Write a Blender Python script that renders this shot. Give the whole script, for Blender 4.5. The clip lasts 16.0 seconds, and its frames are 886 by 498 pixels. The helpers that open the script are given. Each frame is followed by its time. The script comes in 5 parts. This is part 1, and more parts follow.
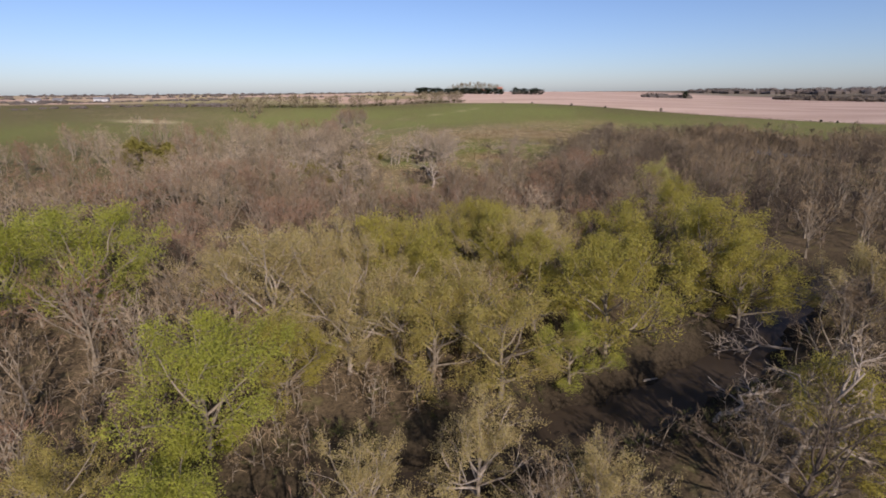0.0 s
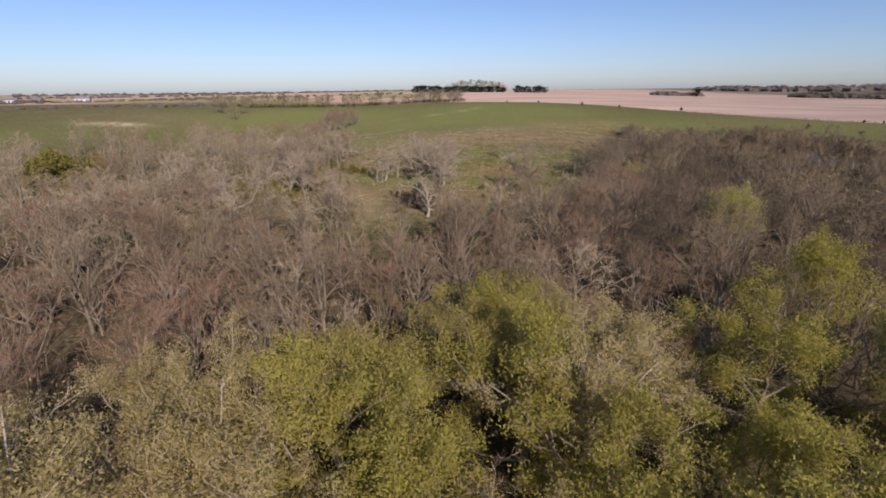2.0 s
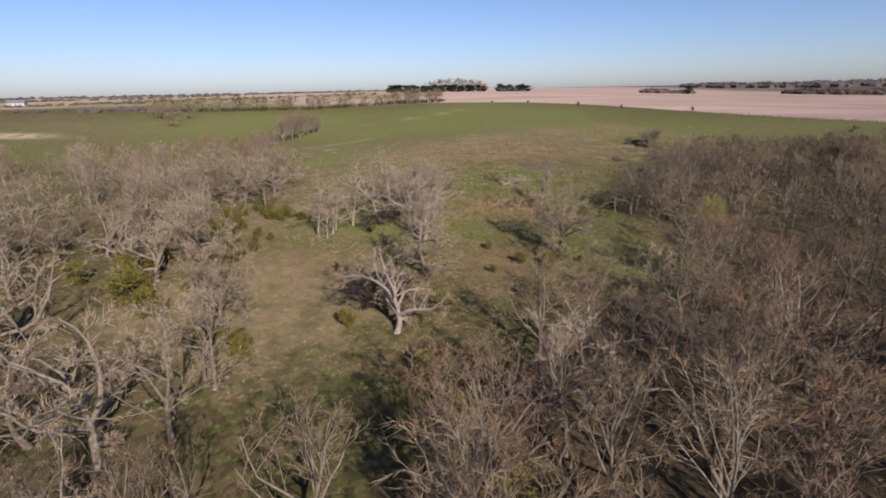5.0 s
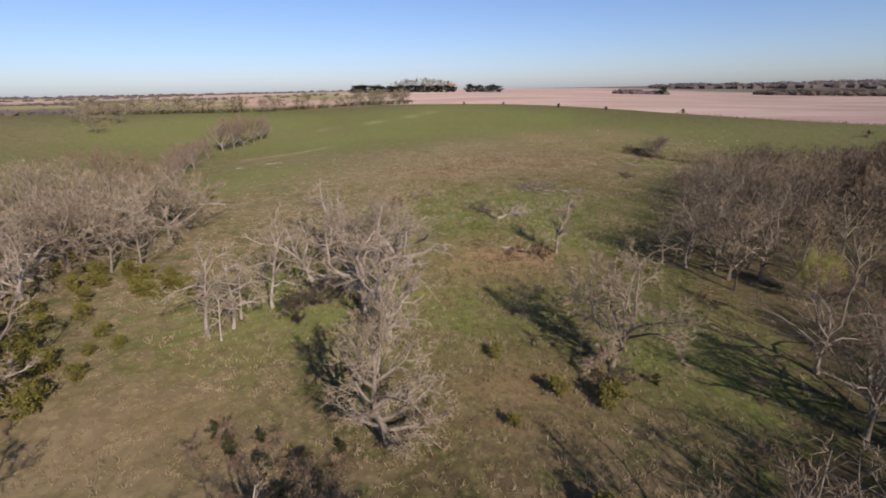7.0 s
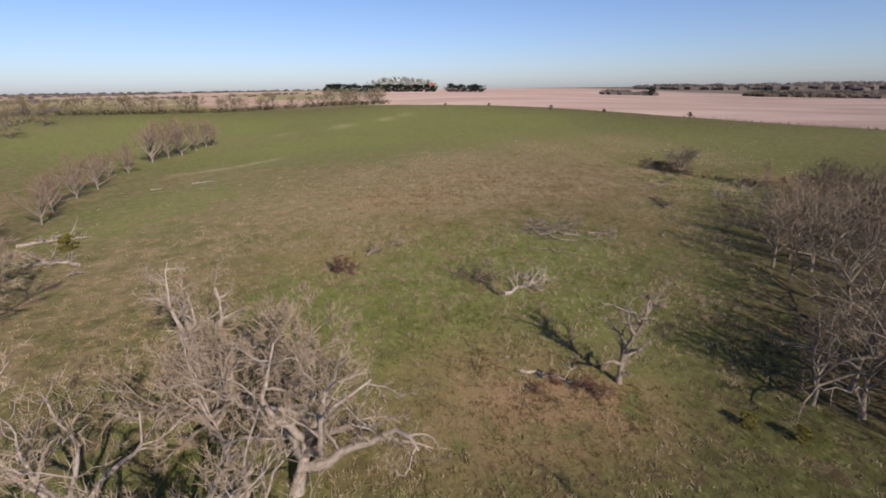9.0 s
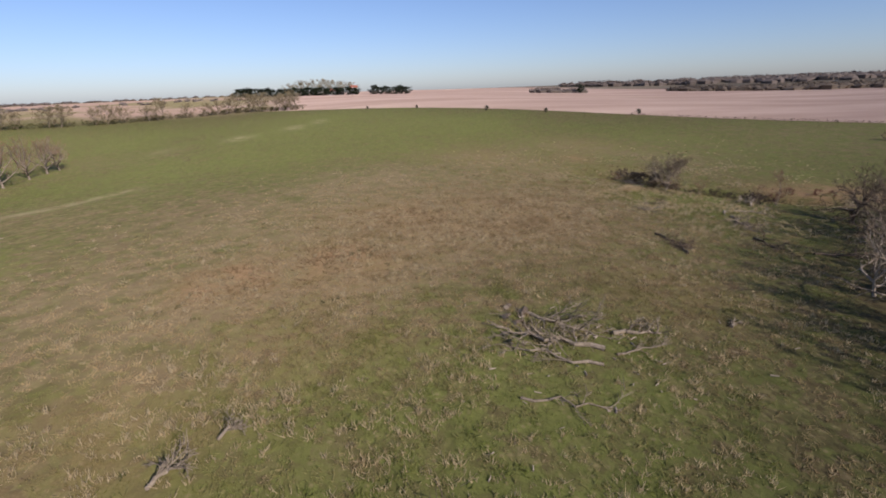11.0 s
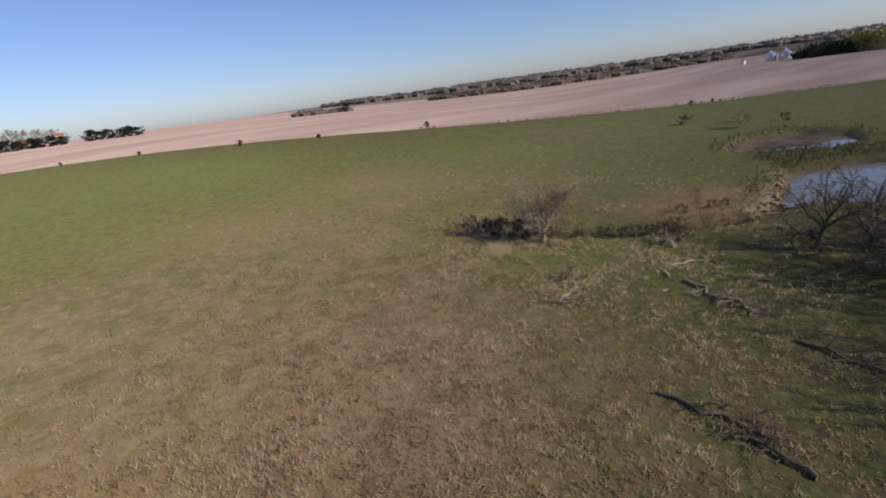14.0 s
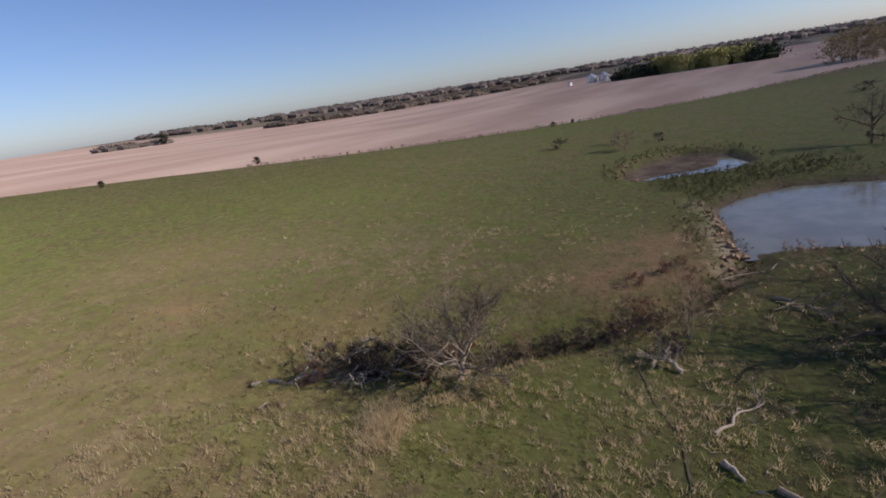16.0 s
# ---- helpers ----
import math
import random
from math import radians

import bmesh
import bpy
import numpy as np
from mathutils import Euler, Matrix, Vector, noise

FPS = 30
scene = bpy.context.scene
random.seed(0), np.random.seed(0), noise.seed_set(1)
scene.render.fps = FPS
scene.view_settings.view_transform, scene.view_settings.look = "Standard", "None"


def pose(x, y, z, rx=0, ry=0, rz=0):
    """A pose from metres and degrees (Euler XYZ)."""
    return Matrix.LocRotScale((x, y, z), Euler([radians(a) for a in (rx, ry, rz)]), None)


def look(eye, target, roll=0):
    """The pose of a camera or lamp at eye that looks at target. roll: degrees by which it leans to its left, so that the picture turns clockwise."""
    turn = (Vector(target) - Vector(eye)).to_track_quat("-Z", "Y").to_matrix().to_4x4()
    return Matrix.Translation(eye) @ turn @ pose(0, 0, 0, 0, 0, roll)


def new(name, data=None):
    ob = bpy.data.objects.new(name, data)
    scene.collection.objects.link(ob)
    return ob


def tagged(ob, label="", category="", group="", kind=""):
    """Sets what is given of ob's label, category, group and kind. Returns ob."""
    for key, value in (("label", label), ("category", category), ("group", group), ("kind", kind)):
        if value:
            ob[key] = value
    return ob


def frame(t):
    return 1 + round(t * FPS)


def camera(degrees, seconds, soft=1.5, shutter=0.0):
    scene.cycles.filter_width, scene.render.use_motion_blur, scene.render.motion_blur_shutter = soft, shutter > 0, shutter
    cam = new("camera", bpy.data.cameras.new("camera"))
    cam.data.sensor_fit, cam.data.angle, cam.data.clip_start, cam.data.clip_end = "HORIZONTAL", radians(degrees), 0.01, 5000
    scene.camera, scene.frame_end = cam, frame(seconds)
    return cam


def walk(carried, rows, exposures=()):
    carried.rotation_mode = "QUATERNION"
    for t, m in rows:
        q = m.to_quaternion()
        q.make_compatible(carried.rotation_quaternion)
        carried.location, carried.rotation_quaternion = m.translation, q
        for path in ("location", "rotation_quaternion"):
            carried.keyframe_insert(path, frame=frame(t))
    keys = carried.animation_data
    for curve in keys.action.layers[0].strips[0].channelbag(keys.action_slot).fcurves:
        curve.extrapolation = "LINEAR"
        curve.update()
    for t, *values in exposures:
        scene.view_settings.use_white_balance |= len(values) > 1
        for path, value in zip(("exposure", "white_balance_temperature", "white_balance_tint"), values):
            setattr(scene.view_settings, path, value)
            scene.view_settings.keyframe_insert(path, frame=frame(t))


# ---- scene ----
cam = camera(82.2, 16.0, soft=1.8)
KELVIN, TINT = 6100, 23
METRES, EYE, TILT, LEAN, TURN = 240.0, 20.8, 2.90, 3.58, 0.0
ROWS = [
    (0.0, 0.0, 0.0, 0.0, 1.14, -20.14, -3.11),
    (0.5, -0.0001, 0.0306, -0.0016, 1.09, -20.27, -3.08),
    (1.0, -0.0003, 0.0617, -0.0034, 1.07, -20.27, -3.07),
    (1.5, -0.0005, 0.0929, -0.0049, 1.07, -20.3, -3.03),
    (2.0, -0.0008, 0.1239, -0.0064, 1.09, -20.32, -2.98),
    (2.5, -0.0012, 0.1546, -0.0079, 1.08, -20.36, -2.92),
    (3.0, -0.0019, 0.185, -0.0093, 1.07, -20.36, -2.9),
    (3.5, -0.0027, 0.2156, -0.0109, 0.97, -20.35, -2.92),
    (4.0, -0.0037, 0.2461, -0.0123, 0.65, -20.39, -2.91),
    (6.5, -0.0046, 0.3997, -0.0208, -4.74, -20.04, -2.53),
    (7.0, -0.0025, 0.4309, -0.0225, -5.02, -20.02, -2.83),
    (7.5, 0.0004, 0.4623, -0.0241, -5.24, -20.02, -3.04),
    (8.0, 0.0038, 0.4937, -0.0258, -5.59, -20.0, -3.19),
    (8.5, 0.0078, 0.5253, -0.0272, -6.17, -20.0, -3.24),
    (9.0, 0.012, 0.5567, -0.0288, -7.11, -19.94, -3.23),
    (9.5, 0.0168, 0.5883, -0.0307, -8.23, -19.84, -3.18),
    (12.0, 0.0586, 0.7515, -0.0405, -22.63, -18.76, -0.19),
    (12.5, 0.0687, 0.7782, -0.0413, -27.17, -18.44, 1.3),
    (13.0, 0.0814, 0.8059, -0.042, -31.92, -18.06, 2.38),
    (13.5, 0.0962, 0.8325, -0.0426, -36.34, -17.7, 2.64),
    (14.0, 0.1131, 0.8578, -0.0429, -40.74, -17.33, 3.03),
    (14.5, 0.1319, 0.8816, -0.0431, -45.05, -16.93, 3.3),
    (15.0, 0.1527, 0.9037, -0.0431, -49.24, -16.58, 3.37),
    (15.5, 0.1748, 0.9241, -0.0429, -53.51, -16.22, 3.76),
    (16.0, 0.1983, 0.9427, -0.0424, -57.78, -15.87, 4.21),
]
walk(cam, [(t, pose(0, 0, EYE, TILT, LEAN, TURN) @ pose(METRES * x, METRES * y, METRES * z, 90 + pitch, roll, yaw)) for t, x, y, z, yaw, pitch, roll in ROWS],
     exposures=[(0.0, 0.0, KELVIN, TINT), (16.0, 0.0, KELVIN, TINT)])

# ---- world, sun ----
SUN_AZ, SUN_EL = math.atan2(0.39, -0.92), radians(28)
world = bpy.data.worlds.new("sky")
scene.world = world
world.use_nodes = True
wn = world.node_tree
sky = wn.nodes.new("ShaderNodeTexSky")
sky.sky_type, sky.sun_disc = "NISHITA", False
sky.sun_elevation, sky.sun_rotation = SUN_EL, SUN_AZ
sky.air_density, sky.dust_density, sky.ozone_density, sky.altitude = 0.87, 0.58, 4.0, 0
wn.nodes["Background"].inputs["Strength"].default_value = 0.109
tint = wn.nodes.new("ShaderNodeMix")
tint.data_type, tint.blend_type = "RGBA", "MULTIPLY"
tint.inputs[0].default_value, tint.inputs[7].default_value = 1.0, (1.0, 0.99, 1.01, 1)
wn.links.new(sky.outputs[0], tint.inputs[6])
wn.links.new(tint.outputs[2], wn.nodes["Background"].inputs["Color"])
sun = new("sun", bpy.data.lights.new("sun", "SUN"))
sun.data.energy, sun.data.angle, sun.data.color = 4.4, radians(0.53), (1.0, 0.925, 0.79)
sun.matrix_world = look((60, -150, 200), (60 - 0.39 * 100, -150 + 0.92 * 100, 200 - 100 * math.tan(SUN_EL)))


# ---- materials ----
def node(nt, kind, **sets):
    n = nt.nodes.new("ShaderNode" + kind)
    for k, v in sets.items():
        if k in n.inputs:
            n.inputs[k].default_value = v
    return n


def mixrgb(nt, fac, a, b):
    n = nt.nodes.new("ShaderNodeMix")
    n.data_type = "RGBA"
    for i, v in ((0, fac), (6, a), (7, b)):
        if isinstance(v, bpy.types.NodeSocket):
            nt.links.new(v, n.inputs[i])
        else:
            n.inputs[i].default_value = (*v, 1) if isinstance(v, tuple) else v
    return n.outputs[2]


def math_node(nt, op, a, b=0.0, clamp=False):
    n = nt.nodes.new("ShaderNodeMath")
    n.operation, n.use_clamp = op, clamp
    for i, v in ((0, a), (1, b)):
        if isinstance(v, bpy.types.NodeSocket):
            nt.links.new(v, n.inputs[i])
        else:
            n.inputs[i].default_value = v
    return n.outputs[0]


def ramp(nt, x, lo, hi):
    n = nt.nodes.new("ShaderNodeMapRange")
    n.interpolation_type = "SMOOTHSTEP"
    nt.links.new(x, n.inputs[0])
    n.inputs[1].default_value, n.inputs[2].default_value = lo, hi
    return n.outputs[0]


def noise_at(nt, scale, detail=4.0, rough=0.6, stretch=None):
    pos = nt.nodes.new("ShaderNodeNewGeometry").outputs["Position"]
    if stretch:
        m = nt.nodes.new("ShaderNodeMapping")
        m.inputs["Scale"].default_value = stretch[:3]
        m.inputs["Rotation"].default_value = (0, 0, stretch[3])
        nt.links.new(pos, m.inputs[0])
        pos = m.outputs[0]
    n = node(nt, "TexNoise", Scale=scale, Detail=detail, Roughness=rough)
    nt.links.new(pos, n.inputs["Vector"])
    return n.outputs[0]


def plain(name, col_a, col_b, rough=0.9, scale=6.0, by_object=0.35, by_island=0.0, metal=0.0, bump=0.0, through_light=0.0, far_scale=0.0):
    """Two mottled colours, varied from thing to thing and from piece to piece."""
    m = bpy.data.materials.new(name)
    m.use_nodes = True
    nt = m.node_tree
    b = nt.nodes["Principled BSDF"]
    n = noise_at(nt, scale)
    fac = ramp(nt, n, 0.3, 0.7)
    if by_object:
        o = nt.nodes.new("ShaderNodeObjectInfo").outputs["Random"]
        fac = math_node(nt, "ADD", math_node(nt, "MULTIPLY", fac, 1 - by_object), math_node(nt, "MULTIPLY", o, by_object))
    if by_island:
        g = nt.nodes.new("ShaderNodeNewGeometry").outputs["Random Per Island"]
        fac = math_node(nt, "ADD", math_node(nt, "MULTIPLY", fac, 1 - by_island), math_node(nt, "MULTIPLY", g, by_island))
    if far_scale:
        w = ramp(nt, noise_at(nt, far_scale, 3.0), 0.35, 0.65)
        fac = math_node(nt, "ADD", math_node(nt, "MULTIPLY", fac, 0.45), math_node(nt, "MULTIPLY", w, 0.55))
    col = mixrgb(nt, fac, col_a, col_b)
    nt.links.new(col, b.inputs["Base Color"])
    b.inputs["Roughness"].default_value, b.inputs["Metallic"].default_value = rough, metal
    b.inputs["Specular IOR Level"].default_value = 0.25
    if bump:
        bn = node(nt, "Bump", Strength=bump, Distance=0.05)
        nt.links.new(noise_at(nt, scale * 3), bn.inputs["Height"])
        nt.links.new(bn.outputs[0], b.inputs["Normal"])
    if through_light:
        t = nt.nodes.new("ShaderNodeBsdfTranslucent")
        nt.links.new(col, t.inputs[0])
        mx = nt.nodes.new("ShaderNodeMixShader")
        mx.inputs[0].default_value = through_light
        nt.links.new(b.outputs[0], mx.inputs[1])
        nt.links.new(t.outputs[0], mx.inputs[2])
        nt.links.new(mx.outputs[0], nt.nodes["Material Output"].inputs[0])
    return m


BARK = plain("grey_bark", (0.144, 0.113, 0.0727), (0.333, 0.27, 0.192), scale=3.0, bump=0.6)
BARK_DARK = plain("dark_bark", (0.072, 0.052, 0.035), (0.16, 0.12, 0.0836), scale=3.0, bump=0.6)
BARK_PALE = plain("pale_grey_bark", (0.184, 0.144, 0.0988), (0.352, 0.288, 0.205), scale=4.0, bump=0.5)
BARK_DEAD = plain("bleached_wood", (0.258, 0.207, 0.152), (0.488, 0.405, 0.308), scale=5.0, bump=0.4)
TWIG = plain("brown_twigs", (0.119, 0.0793, 0.0395), (0.356, 0.256, 0.144), by_object=0.5, by_island=0.25)
TWIG_RED = plain("russet_twigs", (0.165, 0.0888, 0.0493), (0.329, 0.208, 0.125), by_object=0.5, by_island=0.25)
TWIG_GREY = plain("grey_twigs", (0.263, 0.194, 0.118), (0.448, 0.35, 0.222), by_object=0.4, by_island=0.25)
TWIG_FAR = plain("distant_twigs", (0.164, 0.11, 0.0579), (0.342, 0.249, 0.143), by_object=0.0, by_island=0.3, far_scale=0.09)
TWIG_DUSK = plain("dusky_twigs", (0.085, 0.062, 0.0399), (0.182, 0.136, 0.0847), by_object=0.4, by_island=0.25)
TWIG_PALE = plain("pale_twigs", (0.325, 0.24, 0.147), (0.543, 0.421, 0.275), by_object=0.4, by_island=0.25)
TWIG_HEDGE = plain("hedge_twigs", (0.19, 0.148, 0.078), (0.33, 0.27, 0.152), by_object=0.6, by_island=0.25)
TWIG_DARK = plain("dark_twigs", (0.04, 0.028, 0.0228), (0.096, 0.068, 0.0532), by_object=0.3, by_island=0.3)
LEAF = plain("young_green_leaves", (0.3, 0.265, 0.0448), (0.516, 0.439, 0.0948), by_object=0.4, by_island=0.22, through_light=0.45)
LEAF_LIME = plain("lime_leaves", (0.3, 0.306, 0.0432), (0.504, 0.498, 0.0864), by_object=0.3, by_island=0.22, through_light=0.45)
LEAF_PALE = plain("pale_budding_leaves", (0.389, 0.313, 0.116), (0.6, 0.477, 0.194), by_object=0.3, by_island=0.22, through_light=0.45)
LEAF_OCHRE = plain("ochre_catkins", (0.35, 0.282, 0.0664), (0.52, 0.427, 0.125), by_object=0.3, by_island=0.22, through_light=0.45)
LEAF_OLIVE = plain("olive_cedar_foliage", (0.112, 0.096, 0.019), (0.272, 0.232, 0.0456), by_object=0.35, by_island=0.4, through_light=0.1)
LEAF_YELLOW = plain("yellow_willow_leaves", (0.439, 0.401, 0.102), (0.574, 0.514, 0.186), by_object=0.2, by_island=0.4, through_light=0.5)
LEAF_DARK = plain("dark_evergreen_needles", (0.012, 0.018, 0.008), (0.035, 0.045, 0.02), by_object=0.3, by_island=0.4)
LEAF_FAR = plain("distant_green_foliage", (0.192, 0.186, 0.0608), (0.422, 0.39, 0.14), by_object=0.4, by_island=0.2)
# skyline woods: some distance haze mixed into the greyed base colour
HAZE_WOOD = plain("hazed_bare_wood", (0.109, 0.0858, 0.0702), (0.176, 0.144, 0.117), by_object=0.0, by_island=0.15, far_scale=0.01)
FAR_THICKET = plain("dark_distant_wood", (0.075, 0.058, 0.042), (0.15, 0.118, 0.084), by_object=0.0, by_island=0.2, far_scale=0.01)
WOOD_CUT = plain("fresh_cut_wood", (0.55, 0.42, 0.28), (0.66, 0.52, 0.36), scale=8)
STONE = plain("pale_limestone", (0.208, 0.132, 0.08), (0.336, 0.224, 0.14), scale=1.5, bump=0.8, by_object=0.5)
GALV = plain("galvanised_steel", (0.42, 0.45, 0.48), (0.58, 0.60, 0.62), rough=0.42, scale=0.5, metal=0.7)
PAINT = plain("white_painted_boards", (0.544, 0.528, 0.496), (0.64, 0.624, 0.592), rough=0.7, scale=0.8)
ROOF_RED = plain("rust_red_roof", (0.30, 0.10, 0.06), (0.42, 0.17, 0.10), rough=0.7, scale=0.8)
ROOF_GREY = plain("grey_roof", (0.16, 0.15, 0.15), (0.28, 0.27, 0.26), rough=0.7, scale=0.8)
DARK_PANE = plain("dark_window_glass", (0.03, 0.035, 0.04), (0.06, 0.065, 0.07), rough=0.1, scale=1)
SOIL = plain("trodden_soil", (0.048, 0.0416, 0.0228), (0.112, 0.088, 0.0494), by_object=0.0, scale=2.0)
WEED = plain("rank_weeds", (0.04, 0.0448, 0.0137), (0.128, 0.116, 0.038), by_object=0.0, by_island=0.5)
STRAW = plain("bleached_straw", (0.46, 0.355, 0.19), (0.74, 0.60, 0.36), by_object=0.0, by_island=0.5, through_light=0.5)
LEAF_DUSK = plain("dark_cedar_foliage", (0.024, 0.0272, 0.00912), (0.08, 0.0784, 0.0228), by_object=0.3, by_island=0.4)
BRUSH_RED = plain("red_brown_brush", (0.128, 0.056, 0.0342), (0.24, 0.12, 0.076), by_object=0.3, by_island=0.4)


# ---- the lie of the land ----
HILLS = ([
    (-130, 40, 70, -1.4),
    (-50, 20, 60, -3.3),
    (40, 20, 60, -2.7),
    (130, 60, 70, -1.9),
    (-130, 150, 70, -1.4),
    (-60, 120, 45, -1.6),
    (0, 90, 45, -0.0),
    (60, 110, 45, -1.9),
    (120, 150, 50, -1.9),
    (-20, 150, 30, -0.1),
    (25, 150, 28, -2.0),
    (70, 190, 40, -1.6),
    (-60, 220, 50, -4.2),
    (0, 210, 45, 2.0),
    (60, 250, 45, -2.6),
    (120, 230, 50, -3.8),
    (190, 220, 60, -2.0),
    (-150, 290, 80, -1.8),
    (-60, 310, 55, -4.9),
    (20, 310, 60, 0.8),
    (110, 330, 60, -1.2),
] + [
    (200, 320, 80, 0.4),
    (-60, 420, 80, -4.2),
    (80, 420, 90, 4.4),
    (80, 690, 300, 15.1),
    (420, 600, 260, -6.6),
    (500, 300, 200, 1.1),
    (-250, 500, 260, 2.3),
    (-350, 150, 220, 7.6),
    (300, 80, 180, 2.0),
    (0, -200, 220, -3.4),
])
CREEK = [(-30, 12), (-8, 24), (4, 32), (12, 35.5), (20, 39.5), (28, 45), (38, 56), (52, 66), (80, 74), (130, 78)]
GULLY = [(64, 259), (70, 254), (76, 243.5), (80, 239.5), (84, 236), (90, 232.5), (97, 230), (104, 228)]
POND = [(105.5, 228.4), (109, 230), (116.4, 231.6), (124.3, 233.3), (129, 231.5), (132, 229.2), (137.4, 224.4), (140.1, 213.3), (141, 196), (132, 183), (120, 186), (112, 200), (111.2, 216.9), (108.8, 222.8)]
BASIN = [(136.4, 246.2), (139.2, 249.3), (151.3, 247.9), (159.8, 243.1), (160.4, 234.1), (151.6, 229.6), (143.9, 233.8), (141.2, 239.6)]
POND_Z, BASIN_Z, CREEK_Z = -2.1, -1.0, -4.9


def to_line(x, y, pts):
    """Distance from each place to a broken line."""
    best = np.full(np.shape(x), 1e9)
    for (ax, ay), (bx, by) in zip(pts[:-1], pts[1:]):
        dx, dy = bx - ax, by - ay
        k = np.clip(((x - ax) * dx + (y - ay) * dy) / (dx * dx + dy * dy), 0, 1)
        best = np.minimum(best, np.hypot(x - ax - k * dx, y - ay - k * dy))
    return best


def to_blob(x, y, pts):
    """Signed distance to a closed outline, negative inside."""
    inside = np.zeros(np.shape(x), bool)
    for (ax, ay), (bx, by) in zip(pts, pts[1:] + pts[:1]):
        cross = (ay > y) != (by > y)
        inside ^= cross & (x < (bx - ax) * (y - ay) / ((by - ay) or 1e-9) + ax)
    d = to_line(x, y, pts + pts[:1])
    return np.where(inside, -d, d)


def wobble(x, y, s, seed=0.0):
    """Smooth irregular waves of about s metres, between -1 and 1."""
    a = np.sin(x / s * 2.1 + 1.3 * np.sin(y / s * 1.7 + seed) + seed) + np.sin(y / s * 2.4 + 1.1 * np.sin(x / s * 1.5 - seed) + 2 * seed)
    b = np.sin((x + y) / s * 3.7 + seed * 3) * np.sin((x - y) / s * 4.3 - seed)
    return (a + b) / 3


def lie(x, y):
    """Height of the ground."""
    x, y = np.asarray(x, float), np.asarray(y, float)
    s = np.clip((np.hypot(x - 20, y - 200) - 200) / 900, 0, 1)
    z = 17 * s * s * (3 - 2 * s)
    for hx, hy, r, h in HILLS:
        z = z + h * np.exp(-((x - hx) ** 2 + (y - hy) ** 2) / (2 * r * r))
    near = np.exp(-np.hypot(x - 30, y - 180) / 260)
    z = z + near * (0.17 * wobble(x, y, 11, 0.4) + 0.035 * wobble(x, y, 3.1, 2.2))
    d = to_line(x, y, CREEK) + 0.8 * wobble(x, y, 6, 1.0)
    z = np.minimum(z, CREEK_Z - 0.15 + 0.25 * wobble(x, y, 4, 8.0) + np.clip(d - 2.4, 0, 99) * 0.7)
    d = to_line(x, y, GULLY) + 0.5 * wobble(x, y, 3, 5.0)
    z = z - 1.3 * np.exp(-(d / 1.5) ** 2)
    d = to_blob(x, y, POND) + 0.45 * wobble(x, y, 4, 3.0)
    z = np.minimum(z, POND_Z + np.where(d > 0, 0.04 + d * 0.75, d * 0.25))
    d = to_blob(x, y, BASIN) + 0.5 * wobble(x, y, 4, 1.5)
    z = np.minimum(z, BASIN_Z + np.where(d > 0, 0.1 + d * 0.7, 0.1))
    d = to_line(x, y, [(137.5, 244.5), (141.5, 241.5), (144.5, 236.5), (150, 232.5), (157, 233)])
    inner = to_blob(x, y, BASIN)
    z = np.where(inner < 0.3, np.minimum(z, BASIN_Z - 0.15 + 0.12 * np.clip(d - 2.3, -2, 2)), z)
    return z


def h(x, y):
    return float(lie(np.array([x]), np.array([y]))[0])


# ---- mesh helpers ----
def mesh_of(name, verts, tris, mats, smooth=False, slots=None):
    me = bpy.data.meshes.new(name)
    verts, tris = np.asarray(verts, np.float32), np.asarray(tris, np.int32)
    n = tris.shape[1]
    me.vertices.add(len(verts))
    me.vertices.foreach_set("co", verts.ravel())
    me.loops.add(tris.size)
    me.loops.foreach_set("vertex_index", tris.ravel())
    me.polygons.add(len(tris))
    me.polygons.foreach_set("loop_start", np.arange(0, tris.size, n, dtype=np.int32))
    me.polygons.foreach_set("use_smooth", np.full(len(tris), smooth))
    if slots is not None:
        me.polygons.foreach_set("material_index", np.asarray(slots, np.int32))
    for m in mats if isinstance(mats, (list, tuple)) else [mats]:
        me.materials.append(m)
    me.update(calc_edges=True)
    return me


def part(name, bm, material, parent=None, label=""):
    """Links a bmesh, or a finished mesh, as one object under a thing or a part."""
    if isinstance(bm, bpy.types.Mesh):
        me = bm
    else:
        me = bpy.data.meshes.new(name)
        bm.to_mesh(me)
        bm.free()
        me.materials.append(material)
    ob = new(name, me)
    ob.parent = parent
    if label:
        ob["label"] = label
    return ob


def thing(name, m, label, category, group=""):
    ob = new(name)
    ob.empty_display_size = 0.3
    ob.matrix_world = m
    return tagged(ob, label, category, group)


